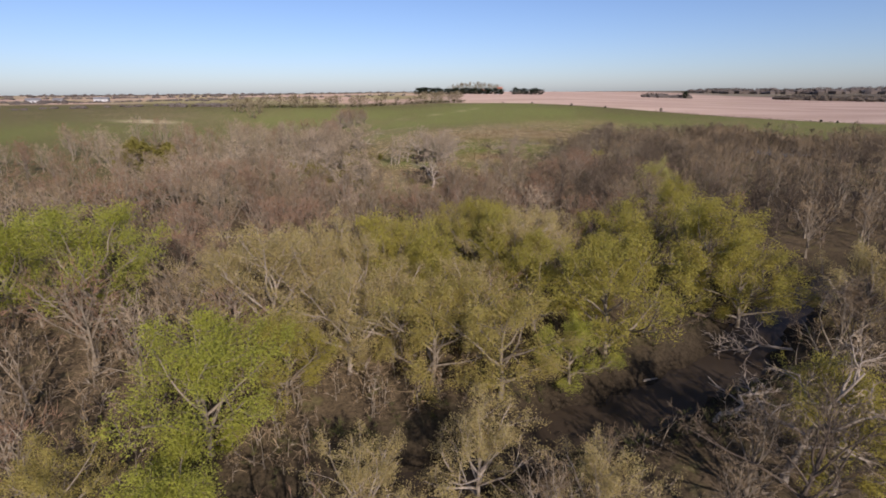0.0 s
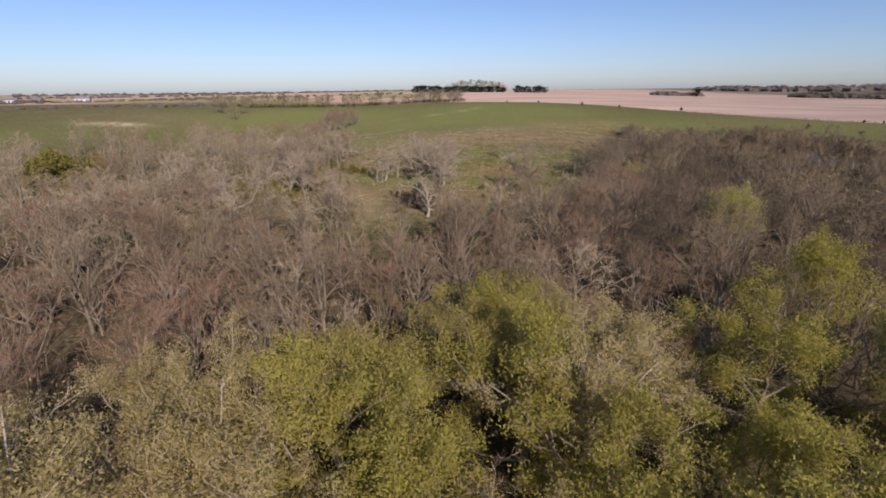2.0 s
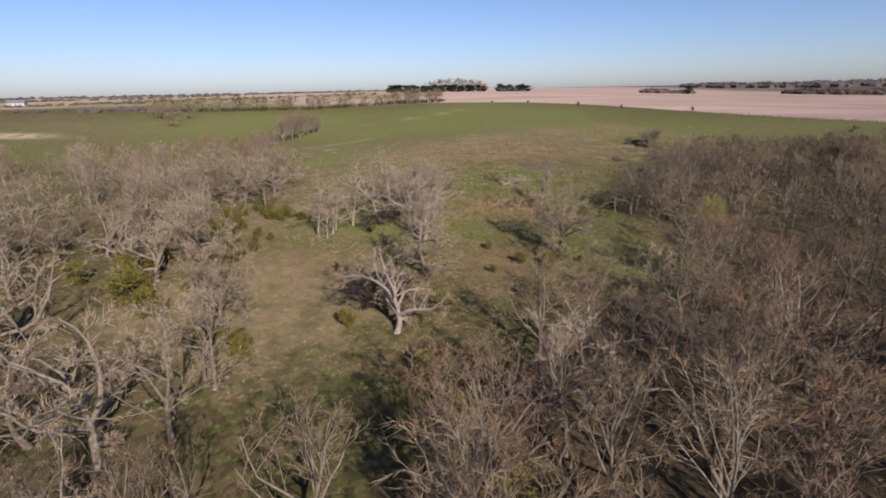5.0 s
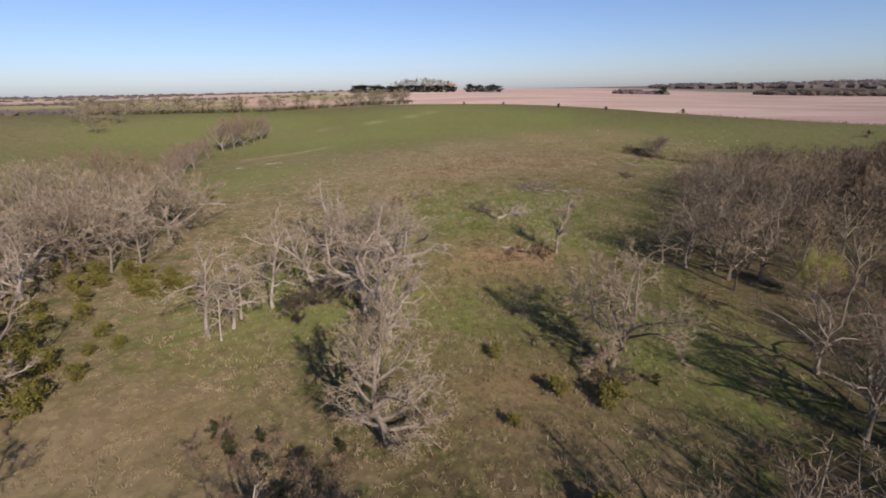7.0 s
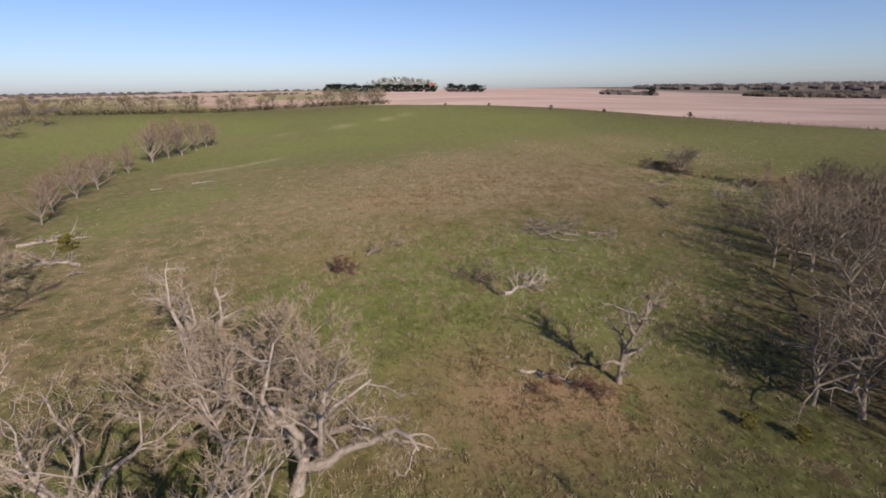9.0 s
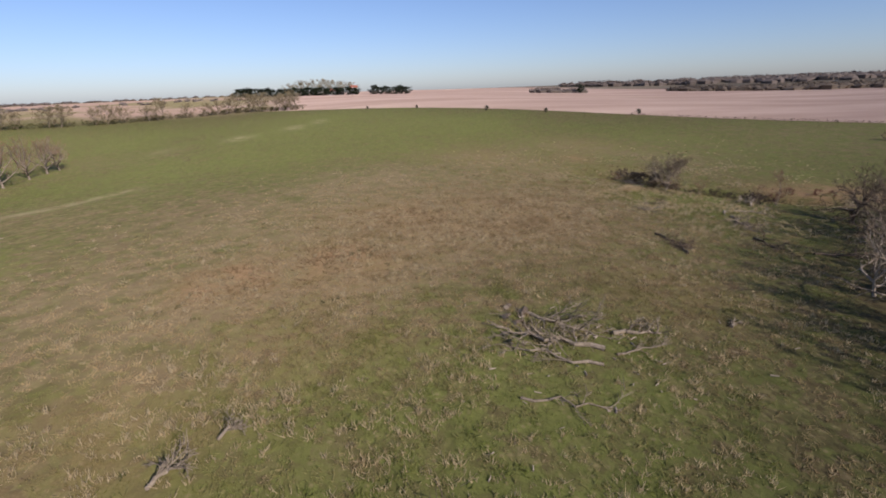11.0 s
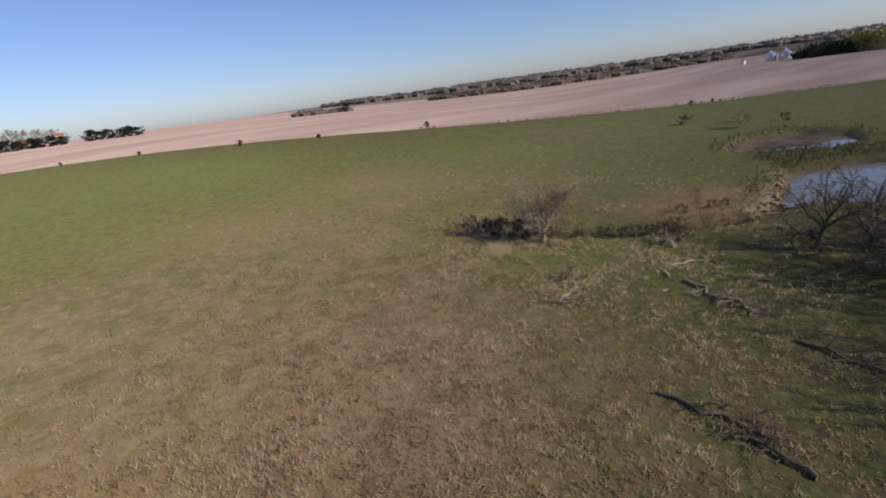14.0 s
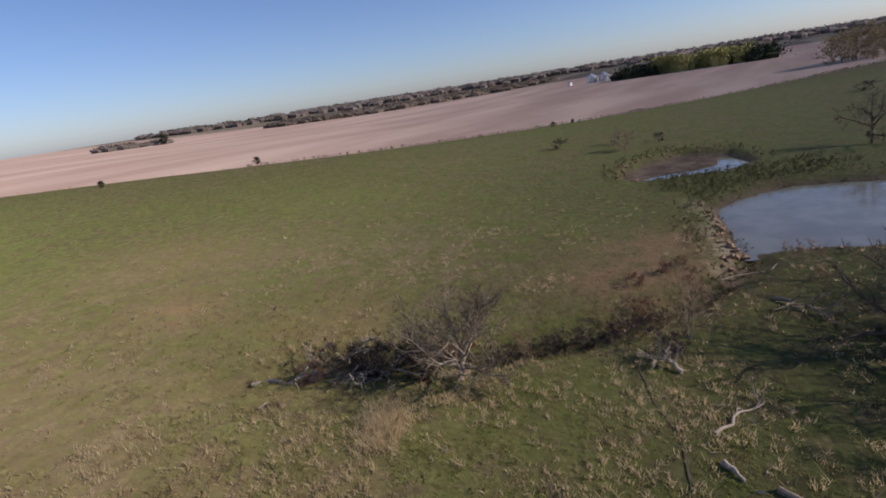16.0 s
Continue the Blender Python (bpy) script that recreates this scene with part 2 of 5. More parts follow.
class Sheaf:
    """Gathers tubes and blades into one triangle mesh."""

    def __init__(self):
        self.v, self.f, self.n = [], [], 0

    def add(self, v, f):
        self.v.append(v)
        self.f.append(np.asarray(f) + self.n)
        self.n += len(v)

    def tube(self, pts, radii, sides):
        pts = np.asarray(pts)
        k = len(pts)
        d = np.gradient(pts, axis=0)
        d /= np.linalg.norm(d, axis=1)[:, None] + 1e-9
        ref = np.array([0.31, 0.95, 0.12]) if abs(d[0, 1]) < 0.8 else np.array([1.0, 0.1, 0.1])
        u = np.cross(d, ref)
        u /= np.linalg.norm(u, axis=1)[:, None] + 1e-9
        w = np.cross(d, u)
        a = np.arange(sides) * 2 * np.pi / sides
        ring = np.cos(a)[None, :, None] * u[:, None, :] + np.sin(a)[None, :, None] * w[:, None, :]
        v = pts[:, None, :] + ring * np.asarray(radii)[:, None, None]
        i, j = np.meshgrid(np.arange(k - 1), np.arange(sides), indexing="ij")
        p, q = i * sides + j, i * sides + (j + 1) % sides
        f = np.stack([np.stack([p, q, q + sides], -1), np.stack([p, q + sides, p + sides], -1)], 2).reshape(-1, 3)
        cap = np.array([[(k - 1) * sides, (k - 1) * sides + c, (k - 1) * sides + c + 1] for c in range(1, sides - 1)])
        self.add(v.reshape(-1, 3), np.vstack([f, cap]))

    def blades(self, p, d, length, width, rng):
        """One thin tapering triangle each."""
        p, d = np.asarray(p), np.asarray(d)
        s = np.cross(d, rng.normal(size=d.shape))
        s *= (np.asarray(width) / 2 / (np.linalg.norm(s, axis=1) + 1e-9))[:, None]
        v = np.stack([p - s, p + s, p + d * np.asarray(length)[:, None]], 1).reshape(-1, 3)
        self.add(v, np.arange(len(v)).reshape(-1, 3))

    def leaves(self, p, size, rng):
        """One small folded leaf spray (two triangles) each."""
        p = np.asarray(p)
        a = rng.normal(size=p.shape)
        a /= np.linalg.norm(a, axis=1)[:, None]
        b = np.cross(a, rng.normal(size=p.shape))
        b /= np.linalg.norm(b, axis=1)[:, None] + 1e-9
        size = np.asarray(size)[:, None]
        v = np.stack([p - a * size, p + b * size * 0.55, p + a * size, p - b * size * 0.55 + np.cross(a, b) * size * 0.3], 1).reshape(-1, 3)
        i = np.arange(len(p))[:, None] * 4
        self.add(v, np.vstack([i + [0, 1, 2], i + [0, 2, 3]]))

    def mesh(self, name, mat, smooth=False):
        return mesh_of(name, np.vstack(self.v), np.vstack(self.f), mat, smooth)


def unit(v):
    return v / (np.linalg.norm(v) + 1e-9)


def stem(rng, p, d, length, n, gnarl, up):
    pts = [np.asarray(p, float)]
    d = unit(np.asarray(d, float))
    for _ in range(n):
        d = unit(d + rng.normal(size=3) * gnarl + np.array([0, 0, up]))
        pts.append(pts[-1] + d * length / n)
    return np.array(pts)


def turned(rng, d, angle):
    """A direction at that angle from d, on a random side."""
    s = unit(np.cross(d, rng.normal(size=3)))
    return unit(d * math.cos(angle) + s * math.sin(angle))


def along(pts, k):
    i = min(int(k * (len(pts) - 1)), len(pts) - 2)
    w = k * (len(pts) - 1) - i
    return pts[i] * (1 - w) + pts[i + 1] * w, unit(pts[i + 1] - pts[i])


def grow(seed, tall=9.0, girth=0.2, bole=0.3, lean=0.06, limbs=8, wide=0.45, subs=5, sub_len=0.45, shoots=4, shoot_len=0.5,
         twigs=9, twig_len=0.7, twig_w=0.03, gnarl=0.16, up=0.06, stems=1, leader=0.62, ragged=0.2, stout=1.0, light=False, knots=5,
         belly=0.60, deep=0.42, flare=(72, 14)):
    """A tree of four orders of branches under a rounded crown, in metres. Returns its bole and limbs, its branches, its twigs and the ends of its shoots."""
    rng = np.random.default_rng(seed)
    wood, fine, spray, ends = Sheaf(), Sheaf(), Sheaf(), []
    tp, td, tl = [], [], []
    mid, size = np.array([0, 0, tall * belly]), np.array([tall * wide, tall * wide, tall * deep])

    def room(p, d):
        """How far it is from p along d to the crown's outline."""
        a, c = (p - mid) / size, d / size
        q, w, e = c @ c, a @ c, a @ a - 1
        return max(0.12 * tall, (-w + math.sqrt(max(w * w - q * e, 0))) / q)

    for s in range(stems):
        base = np.array([0, 0, -0.3]) if stems == 1 else np.array([*rng.normal(size=2) * girth * 1.5, -0.3])
        lean_d = np.array([*rng.normal(size=2) * (lean if stems == 1 else 0.3), 1.0])
        trunk = stem(rng, base, lean_d, tall * leader + 0.3, 3 if light else 7, gnarl * 0.45, 0.05)
        g = girth / math.sqrt(stems)
        rad = g * np.linspace(1.0, 0.25, len(trunk))
        rad[0] *= 1.4
        wood.tube(trunk, rad, 4 if light else 7)
        count = max(3, round(limbs / stems))
        for i in range(count):
            k = bole / leader * 0.62 + (1 - bole / leader * 0.62) * (i + rng.uniform(0.1, 0.9)) / count
            p, d = along(trunk, min(k, 0.98))
            slope = radians(np.interp(k, (0.3, 1.0), flare) * rng.uniform(0.8, 1.15))
            side = i * 2.4 + rng.uniform(-0.5, 0.5)
            out = np.array([math.cos(side) * math.sin(slope), math.sin(side) * math.sin(slope), math.cos(slope)])
            ll = room(p, out) * rng.uniform(0.84 - ragged, 0.84 + ragged)
            limb = stem(rng, p, out, ll, 2 if light else knots, gnarl, up)
            limb = p + (limb - p) * min(1.5, ll / (np.linalg.norm(limb[-1] - p) + 1e-6))
            r1 = g * min(0.8, stout * (0.30 + 0.30 * (1 - k))) * rng.uniform(0.8, 1.15)
            wood.tube(limb, r1 * np.linspace(1, 0.2, len(limb)), 3 if light else 5)
            for j in range(subs):
                k2 = 0.22 + 0.78 * (j + rng.uniform(0, 0.9)) / subs
                p2, d2 = along(limb, min(k2, 0.97))
                o2 = turned(rng, d2, radians(rng.uniform(25, 62)))
                l2 = min(ll * sub_len, room(p2, o2) * 1.05) * rng.uniform(0.6, 1.1)
                r2 = max(0.013, r1 * 0.42 * (1.1 - 0.6 * k2))
                if light:
                    sub = np.array([p2, p2 + o2 * l2])
                    fine.blades(sub[:1], [o2], [l2], [0.09], rng)
                else:
                    sub = stem(rng, p2, o2, l2, 2 if knots < 6 else 4, gnarl * 1.2, up)
                    fine.tube(sub, r2 * np.linspace(1, 0.35, len(sub)), 3)
                for q in range(shoots):
                    k3 = 0.15 + 0.85 * (q + rng.uniform(0, 0.9)) / shoots
                    p3, d3 = along(sub, min(k3, 0.98))
                    o3 = turned(rng, d3, radians(rng.uniform(20, 55)))
                    l3 = l2 * shoot_len * rng.uniform(0.6, 1.3)
                    sh = np.array([p3, p3 + o3 * l3 * 0.5, p3 + unit(o3 + rng.normal(size=3) * gnarl + [0, 0, up]) * l3])
                    ends += [sh[2], sh[1]]
                    if not light:
                        fine.blades(sh[:2], [unit(sh[1] - sh[0]), unit(sh[2] - sh[1])], [l3 * 0.55, l3 * 0.55], [0.035, 0.026], rng)
                    for _ in range(twigs):
                        p4, d4 = along(sh, rng.uniform(0.05, 1.0))
                        tp.append(p4)
                        td.append(turned(rng, d4, radians(rng.uniform(12, 65))))
                        tl.append(twig_len * rng.uniform(0.4, 1.2))
    if tp:
        spray.blades(tp, np.array(td) + [0, 0, up], tl, np.full(len(tp), twig_w), rng)
    return wood, fine, spray, np.array(ends)


def leafed(ends, seed, per, spread, size, droop=0.0):
    rng = np.random.default_rng(seed)
    fill = rng.uniform(0.25, 1.0, len(ends))
    ends = np.repeat(ends, per, axis=0)[rng.uniform(0, 0.72, len(ends) * per) < np.repeat(fill, per)]
    p = ends + rng.normal(size=ends.shape) * spread * [1.0, 1.0, 1.25] - [0, 0, droop]
    s = Sheaf()
    d = rng.normal(size=p.shape) * [0.7, 0.7, 0.5] + [0, 0, 0.6]
    s.blades(p, d / np.linalg.norm(d, axis=1)[:, None], size * rng.uniform(0.5, 1.3, len(p)), np.full(len(p), size * 0.5), rng)
    return s


KINDS = {}


def kind(name, variants, bark, twig, leaf=None, per=0, spread=0.3, size=0.1, droop=0.0, **spec):
    KINDS[name] = []
    for i in range(variants):
        wood, fine, spray, ends = grow(hash_seed(name) + i, **spec)
        parts = [("trunk", wood.mesh("trunk", bark, True)), ("branchwork", fine.mesh("branchwork", bark))]
        if spray.n:
            parts.append(("crown", spray.mesh("crown", twig)))
        if leaf:
            parts.append(("foliage", leafed(ends, i + 5, per, spread, size, droop).mesh("foliage", leaf)))
        KINDS[name].append((spec.get("tall", 9.0), parts))


def hash_seed(name):
    return sum(ord(c) * (i + 3) for i, c in enumerate(name)) % 9973


PLACED = []


def plant(kind_name, x, y, tall, label, category="tree", name="tree", turn=None, variant=None, group="", wide=1.0, tilt=(0, 0)):
    i = len(PLACED)
    full, parts = KINDS[kind_name][(i if variant is None else variant) % len(KINDS[kind_name])]
    k = tall / full
    m = pose(x, y, h(x, y), *tilt, (i * 137.5) % 360 if turn is None else turn) @ Matrix.Diagonal((k * wide, k * wide, k, 1))
    t = thing(name, m, label, category, group)
    for pn, me in parts:
        o = part(pn, me, None, t)
        if pn != "trunk":
            o["kind"] = "stuff"
    PLACED.append((x, y))
    return t


def bbox_add(bm, x0, y0, z0, x1, y1, z1):
    r = bmesh.ops.create_cube(bm, size=1, matrix=Matrix.LocRotScale(((x0 + x1) / 2, (y0 + y1) / 2, (z0 + z1) / 2), None, (x1 - x0, y1 - y0, z1 - z0)))
    return r["verts"]


# ---- ground: one sheet to the horizon ----
def axis(lo, hi, step, far, rate=0.05):
    a = list(np.arange(lo, hi + step / 2, step))
    d = step
    while a[-1] < far:
        d *= 1 + rate
        a.append(a[-1] + d)
    d = step
    while a[0] > -far:
        d *= 1 + rate
        a.insert(0, a[0] - d)
    return np.array(a)


def blots(x, y, rows):
    z = np.zeros(np.shape(x))
    for bx, by, r, k in rows:
        z += k * np.exp(-((x - bx) ** 2 + (y - by) ** 2) / (2 * r * r))
    return np.clip(z, 0, 1)


LEFT_EDGE = ((-200, 92, 98, 112, 130, 158, 168, 185, 205, 240), (-10, -10, -17, -20, -25, -39, -32, -37, -44, -54))
RIGHT_EDGE = ((-200, 92, 98, 112, 122, 132, 150, 160, 175, 195, 204, 212), (-10, -10, -3, 8, 17, 30, 35, 31.5, 41, 53, 66, 82))


def woods(x, y):
    """How thickly wooded the land is, 0 to 1."""
    if to_line(np.array([x]), np.array([y]), CREEK)[0] < 5.0:
        return 0.0
    if x < np.interp(y, *LEFT_EDGE):
        if y > 216 - 0.12 * (x + 40) - 6 * math.sin(x * 0.13) or x < -150:
            return 0.0
        if ((x + 26) / 11) ** 2 + ((y - 118) / 16) ** 2 < 1 or math.hypot(x + 36, y - 130) < 7.5:
            return 0.06
        if math.hypot(x + 38, y - 146) < 8:
            return 0.25
        return 0.62 if y > 100 else 1.0
    if x > np.interp(y, *RIGHT_EDGE):
        if y > 212 or x > 175 or (x > 98 and y > 206) or (x > 109 and y > 181):
            return 0.0
        return 1.0
    return 0.0


gx, gy = axis(-70, 170, 1.4, 4600, 0.11), axis(14, 262, 1.4, 4600, 0.11)
X, Y = np.meshgrid(gx, gy)
Z = lie(X, Y)
nx, ny = len(gx), len(gy)
i, j = np.meshgrid(np.arange(nx - 1), np.arange(ny - 1))
a = (j * nx + i).ravel()
ground_mesh = mesh_of("ground", np.stack([X, Y, Z], -1).reshape(-1, 3), np.stack([a, a + 1, a + nx + 1, a + nx], -1), [], True)


def zones(x, y, inwood):
    """Where the grass is lush, dry or rusty, where there is leaf litter, mud or bare chalky soil, and where wet creek
    mud takes tree shade into its colour.
    """
    lush = blots(x, y, ([
    (7, 180, 11, .7),
    (-14, 150, 7, 1),
    (13, 186, 10, .45),
    (24, 136, 6, .9),
    (20, 166, 3, .8),
    (5, 148, 5, .6),
    (72, 242, 7, .6),
    (66, 250, 7, .7),
    (62, 222, 13, .2),
    (78, 228, 9, .35),
    (40, 190, 12, .3),
    (95, 250, 20, .35),
    (60, 330, 32, .7),
    (120, 290, 34, .4),
    (20, 400, 40, .8),
    (180, 255, 45, .95),
    (-90, 330, 50, .7),
    (-100, 390, 50, .8),
    (-160, 210, 50, .7),
    (-28, 225, 12, .7),
    (-36, 205, 8, .7),
] + [
    (230, 190, 55, .95),
    (60, 280, 14, .5),
    (-20, 300, 20, .35),
    (16, 60, 10, .8),
    (-4, 34, 6, .8),
    (30, 62, 10, .6),
    (5, 195, 14, .4),
    (22, 186, 10, .4),
    (48, 210, 9, .45),
    (30, 300, 24, .4),
    (10, 165, 9, .45),
    (-3, 150, 9, .6),
    (0, 270, 45, .45),
    (64, 238, 6, .25),
    (28, 145, 8, .5),
    (66, 268, 5, .6),
    (65, 262, 5, .5),
    (85, 277, 7, .35),
    (43, 315, 15, .4),
    (112, 239, 8, .5),
    (105, 285, 12, .3),
    (8, 172, 8, .4),
    (9, 343, 20, .4),
]))
    dry = blots(x, y, ([
    (-25, 150, 12, .6),
    (-28, 172, 12, .3),
    (22, 268, 22, .2),
    (42, 236, 22, .2),
    (58, 262, 18, .1),
    (28, 246, 18, .2),
    (70, 276, 12, .2),
    (-14, 125, 8, 1),
    (0, 230, 28, .5),
    (-17, 200, 14, .5),
    (-25, 185, 8, .4),
    (28, 225, 16, .3),
    (45, 250, 14, .15),
    (4, 214, 12, .2),
    (-25, 118, 8, .8),
    (-30, 260, 14, .4),
    (36, 240, 12, .3),
    (60, 265, 12, .15),
    (84, 263, 10, .15),
    (52, 246, 10, .1),
    (110, 285, 12, .3),
] + [
    (-75, 235, 30, .5),
    (-45, 330, 20, .5),
    (-20, 120, 6, 1),
    (14, 128, 6, .5),
    (100, 262, 10, .4),
    (-160, 330, 50, .6),
    (80, 290, 8, .55),
    (175, 262, 32, .5),
    (235, 215, 45, .5),
    (140, 285, 20, .35),
    (88, 276, 8, .5),
    (68, 289, 7, .5),
    (90, 262, 8, .45),
    (57, 265, 6, .5),
    (49, 279, 9, .5),
    (21, 262, 12, .35),
    (29, 228, 12, .45),
    (16, 239, 10, .45),
    (5, 212, 12, .5),
    (60, 252, 6, .2),
    (34, 249, 10, .4),
]))
    red = blots(x, y, [(1.3, 213.9, 2.2, 1.2), (0.8, 210, 2.5, .9), (10, 213, 5, .6), (12.4, 217, 4, .5), (70, 273, 3, .8), (49, 279, 9, .35), (29, 228, 11, .35), (80, 288, 8, .3), (9, 199, 5, .35), (-17, 134, 6, .3), (62, 255, 10, .2), (50, 240, 10, .2), (35, 228, 9, .25), (18, 232, 6, .5), (11, 163, 5, .7), (17, 161, 4, .7), (-3, 190, 5, .5), (40, 201, 5, .45), (101, 236, 5, 1), (93, 238, 5, .8), (107, 235, 4, .8), (75, 258, 5, .4), (5, 157, 5, .4), (33, 146, 5, .4), (6, 135, 5, .6)])
    mud = np.maximum(np.clip(1.0 - to_blob(x, y, BASIN) / 1.2, 0, 1), np.clip(0.9 - to_blob(x, y, POND) / 1.3, 0, 1))
    mud = np.maximum(mud, np.clip(1.25 - to_line(x, y, CREEK) / 4.5, 0, 1))
    mud = np.maximum(mud, 0.8 * np.exp(-(to_line(x, y, GULLY[2:]) / 0.9) ** 2))
    pale = np.maximum(0.4 * np.exp(-(to_line(x, y, [(-45, 262), (-33, 269), (-24, 278)]) / 2.0) ** 2), 0.5 * np.exp(-(to_line(x, y, [(-34, 342), (-20, 345), (8, 362), (20, 380)]) / 2.2) ** 2))
    pale = np.maximum(pale, np.exp(-(to_line(x, y, [(124, 236), (118.5, 233), (113, 232.4), (107.5, 231), (104, 230.2), (100, 230.6)]) / 1.3) ** 2))
    # wet mud by the creek, also carrying the bank trees' shade as colour
    wet_shade = np.clip(1.4 - to_line(x, y, CREEK) / 6.5, 0, 1)
    pale = np.maximum(pale, np.exp(-(((x + 165) / 16) ** 2 + ((y - 281) / 12) ** 2) ** 2))
    mud = np.maximum(mud, 0.2 * np.exp(-(to_line(x, y, [(79, 234.5), (74.3, 231.7), (70.8, 229.7), (66, 228.6)]) / 0.55) ** 2))
    mud = np.maximum(mud, 0.22 * np.exp(-(to_line(x, y, [(84, 302), (95, 293), (107, 283), (118, 272), (130, 261)]) / 0.8) ** 2))
    return (lush, dry, red), (inwood, mud, pale, wet_shade)


def lay_zones(me, x, y, inwood, repeat=1):
    for nm, chans in zip(("grass_zone", "soil_zone"), zones(x, y, inwood)):
        at = me.attributes.new(nm, "FLOAT_COLOR", "POINT")
        at.data.foreach_set("color", np.repeat(np.stack([*chans, *([np.ones(len(x))] if len(chans) < 4 else [])], -1), repeat, axis=0).astype(np.float32).ravel())


x, y = X.ravel(), Y.ravel()
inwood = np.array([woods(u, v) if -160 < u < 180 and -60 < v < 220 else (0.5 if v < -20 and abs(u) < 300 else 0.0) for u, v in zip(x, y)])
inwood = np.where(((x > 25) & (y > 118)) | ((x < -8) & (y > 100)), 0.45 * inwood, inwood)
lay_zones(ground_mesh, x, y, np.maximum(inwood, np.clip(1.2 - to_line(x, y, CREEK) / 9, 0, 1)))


def ground_material(name="prairie_ground", blades=False):
    m = bpy.data.materials.new(name)
    m.use_nodes = True
    nt = m.node_tree
    b = nt.nodes["Principled BSDF"]
    b.inputs["Roughness"].default_value, b.inputs["Specular IOR Level"].default_value = 0.95, 0.1
    b.inputs["Diffuse Roughness"].default_value = 1.0

    def zone(nm):
        n = nt.nodes.new("ShaderNodeAttribute")
        n.attribute_name = nm
        s = nt.nodes.new("ShaderNodeSeparateColor")
        nt.links.new(n.outputs["Color"], s.inputs[0])
        return s.outputs[0], s.outputs[1], s.outputs[2], n.outputs["Alpha"]

    lu, dr, re, _ = zone("grass_zone")
    wo, mu, pa, ws = zone("soil_zone")
    big, mid, fine_n = noise_at(nt, 0.035, 5), noise_at(nt, 0.35, 5, 0.65), noise_at(nt, 3.2, 4, 0.7)
    tiny = noise_at(nt, 9.0, 3, 0.7)
    # tussocks: domed cells of two sizes
    geo = nt.nodes.new("ShaderNodeNewGeometry").outputs["Position"]

    def cells(scale):
        v = node(nt, "TexVoronoi", Scale=scale, Randomness=1.0)
        nt.links.new(geo, v.inputs["Vector"])
        s = nt.nodes.new("ShaderNodeSeparateColor")
        nt.links.new(v.outputs["Color"], s.inputs[0])
        return v.outputs["Distance"], s.outputs[0]

    dome_a, tone_a = cells(0.85)
    dome_b, tone_b = cells(2.1)
    # share of green among the old growth
    g = math_node(nt, "ADD", math_node(nt, "MULTIPLY", ramp(nt, big, 0.3, 0.7), 0.35), math_node(nt, "MULTIPLY", math_node(nt, "SUBTRACT", mid, 0.5), 2.1))
    g = math_node(nt, "ADD", g, math_node(nt, "MULTIPLY", lu, 0.42))
    g = math_node(nt, "SUBTRACT", g, math_node(nt, "MULTIPLY", dr, 0.45))
    g = math_node(nt, "ADD", g, math_node(nt, "MULTIPLY", math_node(nt, "SUBTRACT", fine_n, 0.5), 0.75))
    g = math_node(nt, "ADD", g, math_node(nt, "MULTIPLY", math_node(nt, "SUBTRACT", tone_a, 0.5), 0.55))
    g = math_node(nt, "ADD", g, math_node(nt, "MULTIPLY", math_node(nt, "SUBTRACT", tone_b, 0.5), 0.35))
    g = math_node(nt, "ADD", g, 0.12 if blades else 0.33, True)
    shade = math_node(nt, "ADD", math_node(nt, "MULTIPLY", tiny, 0.5), math_node(nt, "MULTIPLY", tone_b, 0.5))
    worn = (-0.1, 0.7) if blades else (0.2, 0.8)
    straw = mixrgb(nt, ramp(nt, shade, *worn), (0.22, 0.162, 0.088) if blades else (0.074, 0.053, 0.026), (0.56, 0.425, 0.23) if blades else (0.16, 0.119, 0.06))
    green = mixrgb(nt, ramp(nt, shade, *worn), (0.075, 0.082, 0.022) if blades else (0.03, 0.034, 0.0095), (0.185, 0.198, 0.052) if blades else (0.086, 0.095, 0.025))
    straw = mixrgb(nt, math_node(nt, "MULTIPLY", dr, 0.0 if blades else 0.38), straw, (0.29, 0.226, 0.12))
    green = mixrgb(nt, math_node(nt, "MULTIPLY", lu, 0.7), green, (0.23, 0.27, 0.062) if blades else (0.155, 0.167, 0.045))
    col = mixrgb(nt, g, straw, green)
    heads = math_node(nt, "MULTIPLY", math_node(nt, "SUBTRACT", 1.0, ramp(nt, dome_b, 0.12, 0.42)), ramp(nt, tone_b, 0.5, 0.8))
    col = mixrgb(nt, math_node(nt, "MULTIPLY", heads, 0.0 if blades else 0.5), col, (0.26, 0.2, 0.104))
    gaps = math_node(nt, "MULTIPLY", ramp(nt, dome_a, 0.3, 0.75), ramp(nt, mid, 0.4, 0.62))
    col = mixrgb(nt, math_node(nt, "MULTIPLY", gaps, 0.0 if blades else 0.3), col, (0.055, 0.053, 0.02))
    rust = mixrgb(nt, ramp(nt, tiny, 0.3, 0.7), (0.16, 0.096, 0.0458), (0.304, 0.208, 0.106))
    col = mixrgb(nt, math_node(nt, "MULTIPLY", re, ramp(nt, math_node(nt, "ADD", mid, math_node(nt, "MULTIPLY", fine_n, 0.4)), 0.5, 0.8)), col, rust)
    chalk = mixrgb(nt, ramp(nt, fine_n, 0.3, 0.7), (0.304, 0.248, 0.141), (0.44, 0.368, 0.225))
    col = mixrgb(nt, math_node(nt, "MULTIPLY", pa, ramp(nt, mid, 0.35, 0.6)), col, chalk)
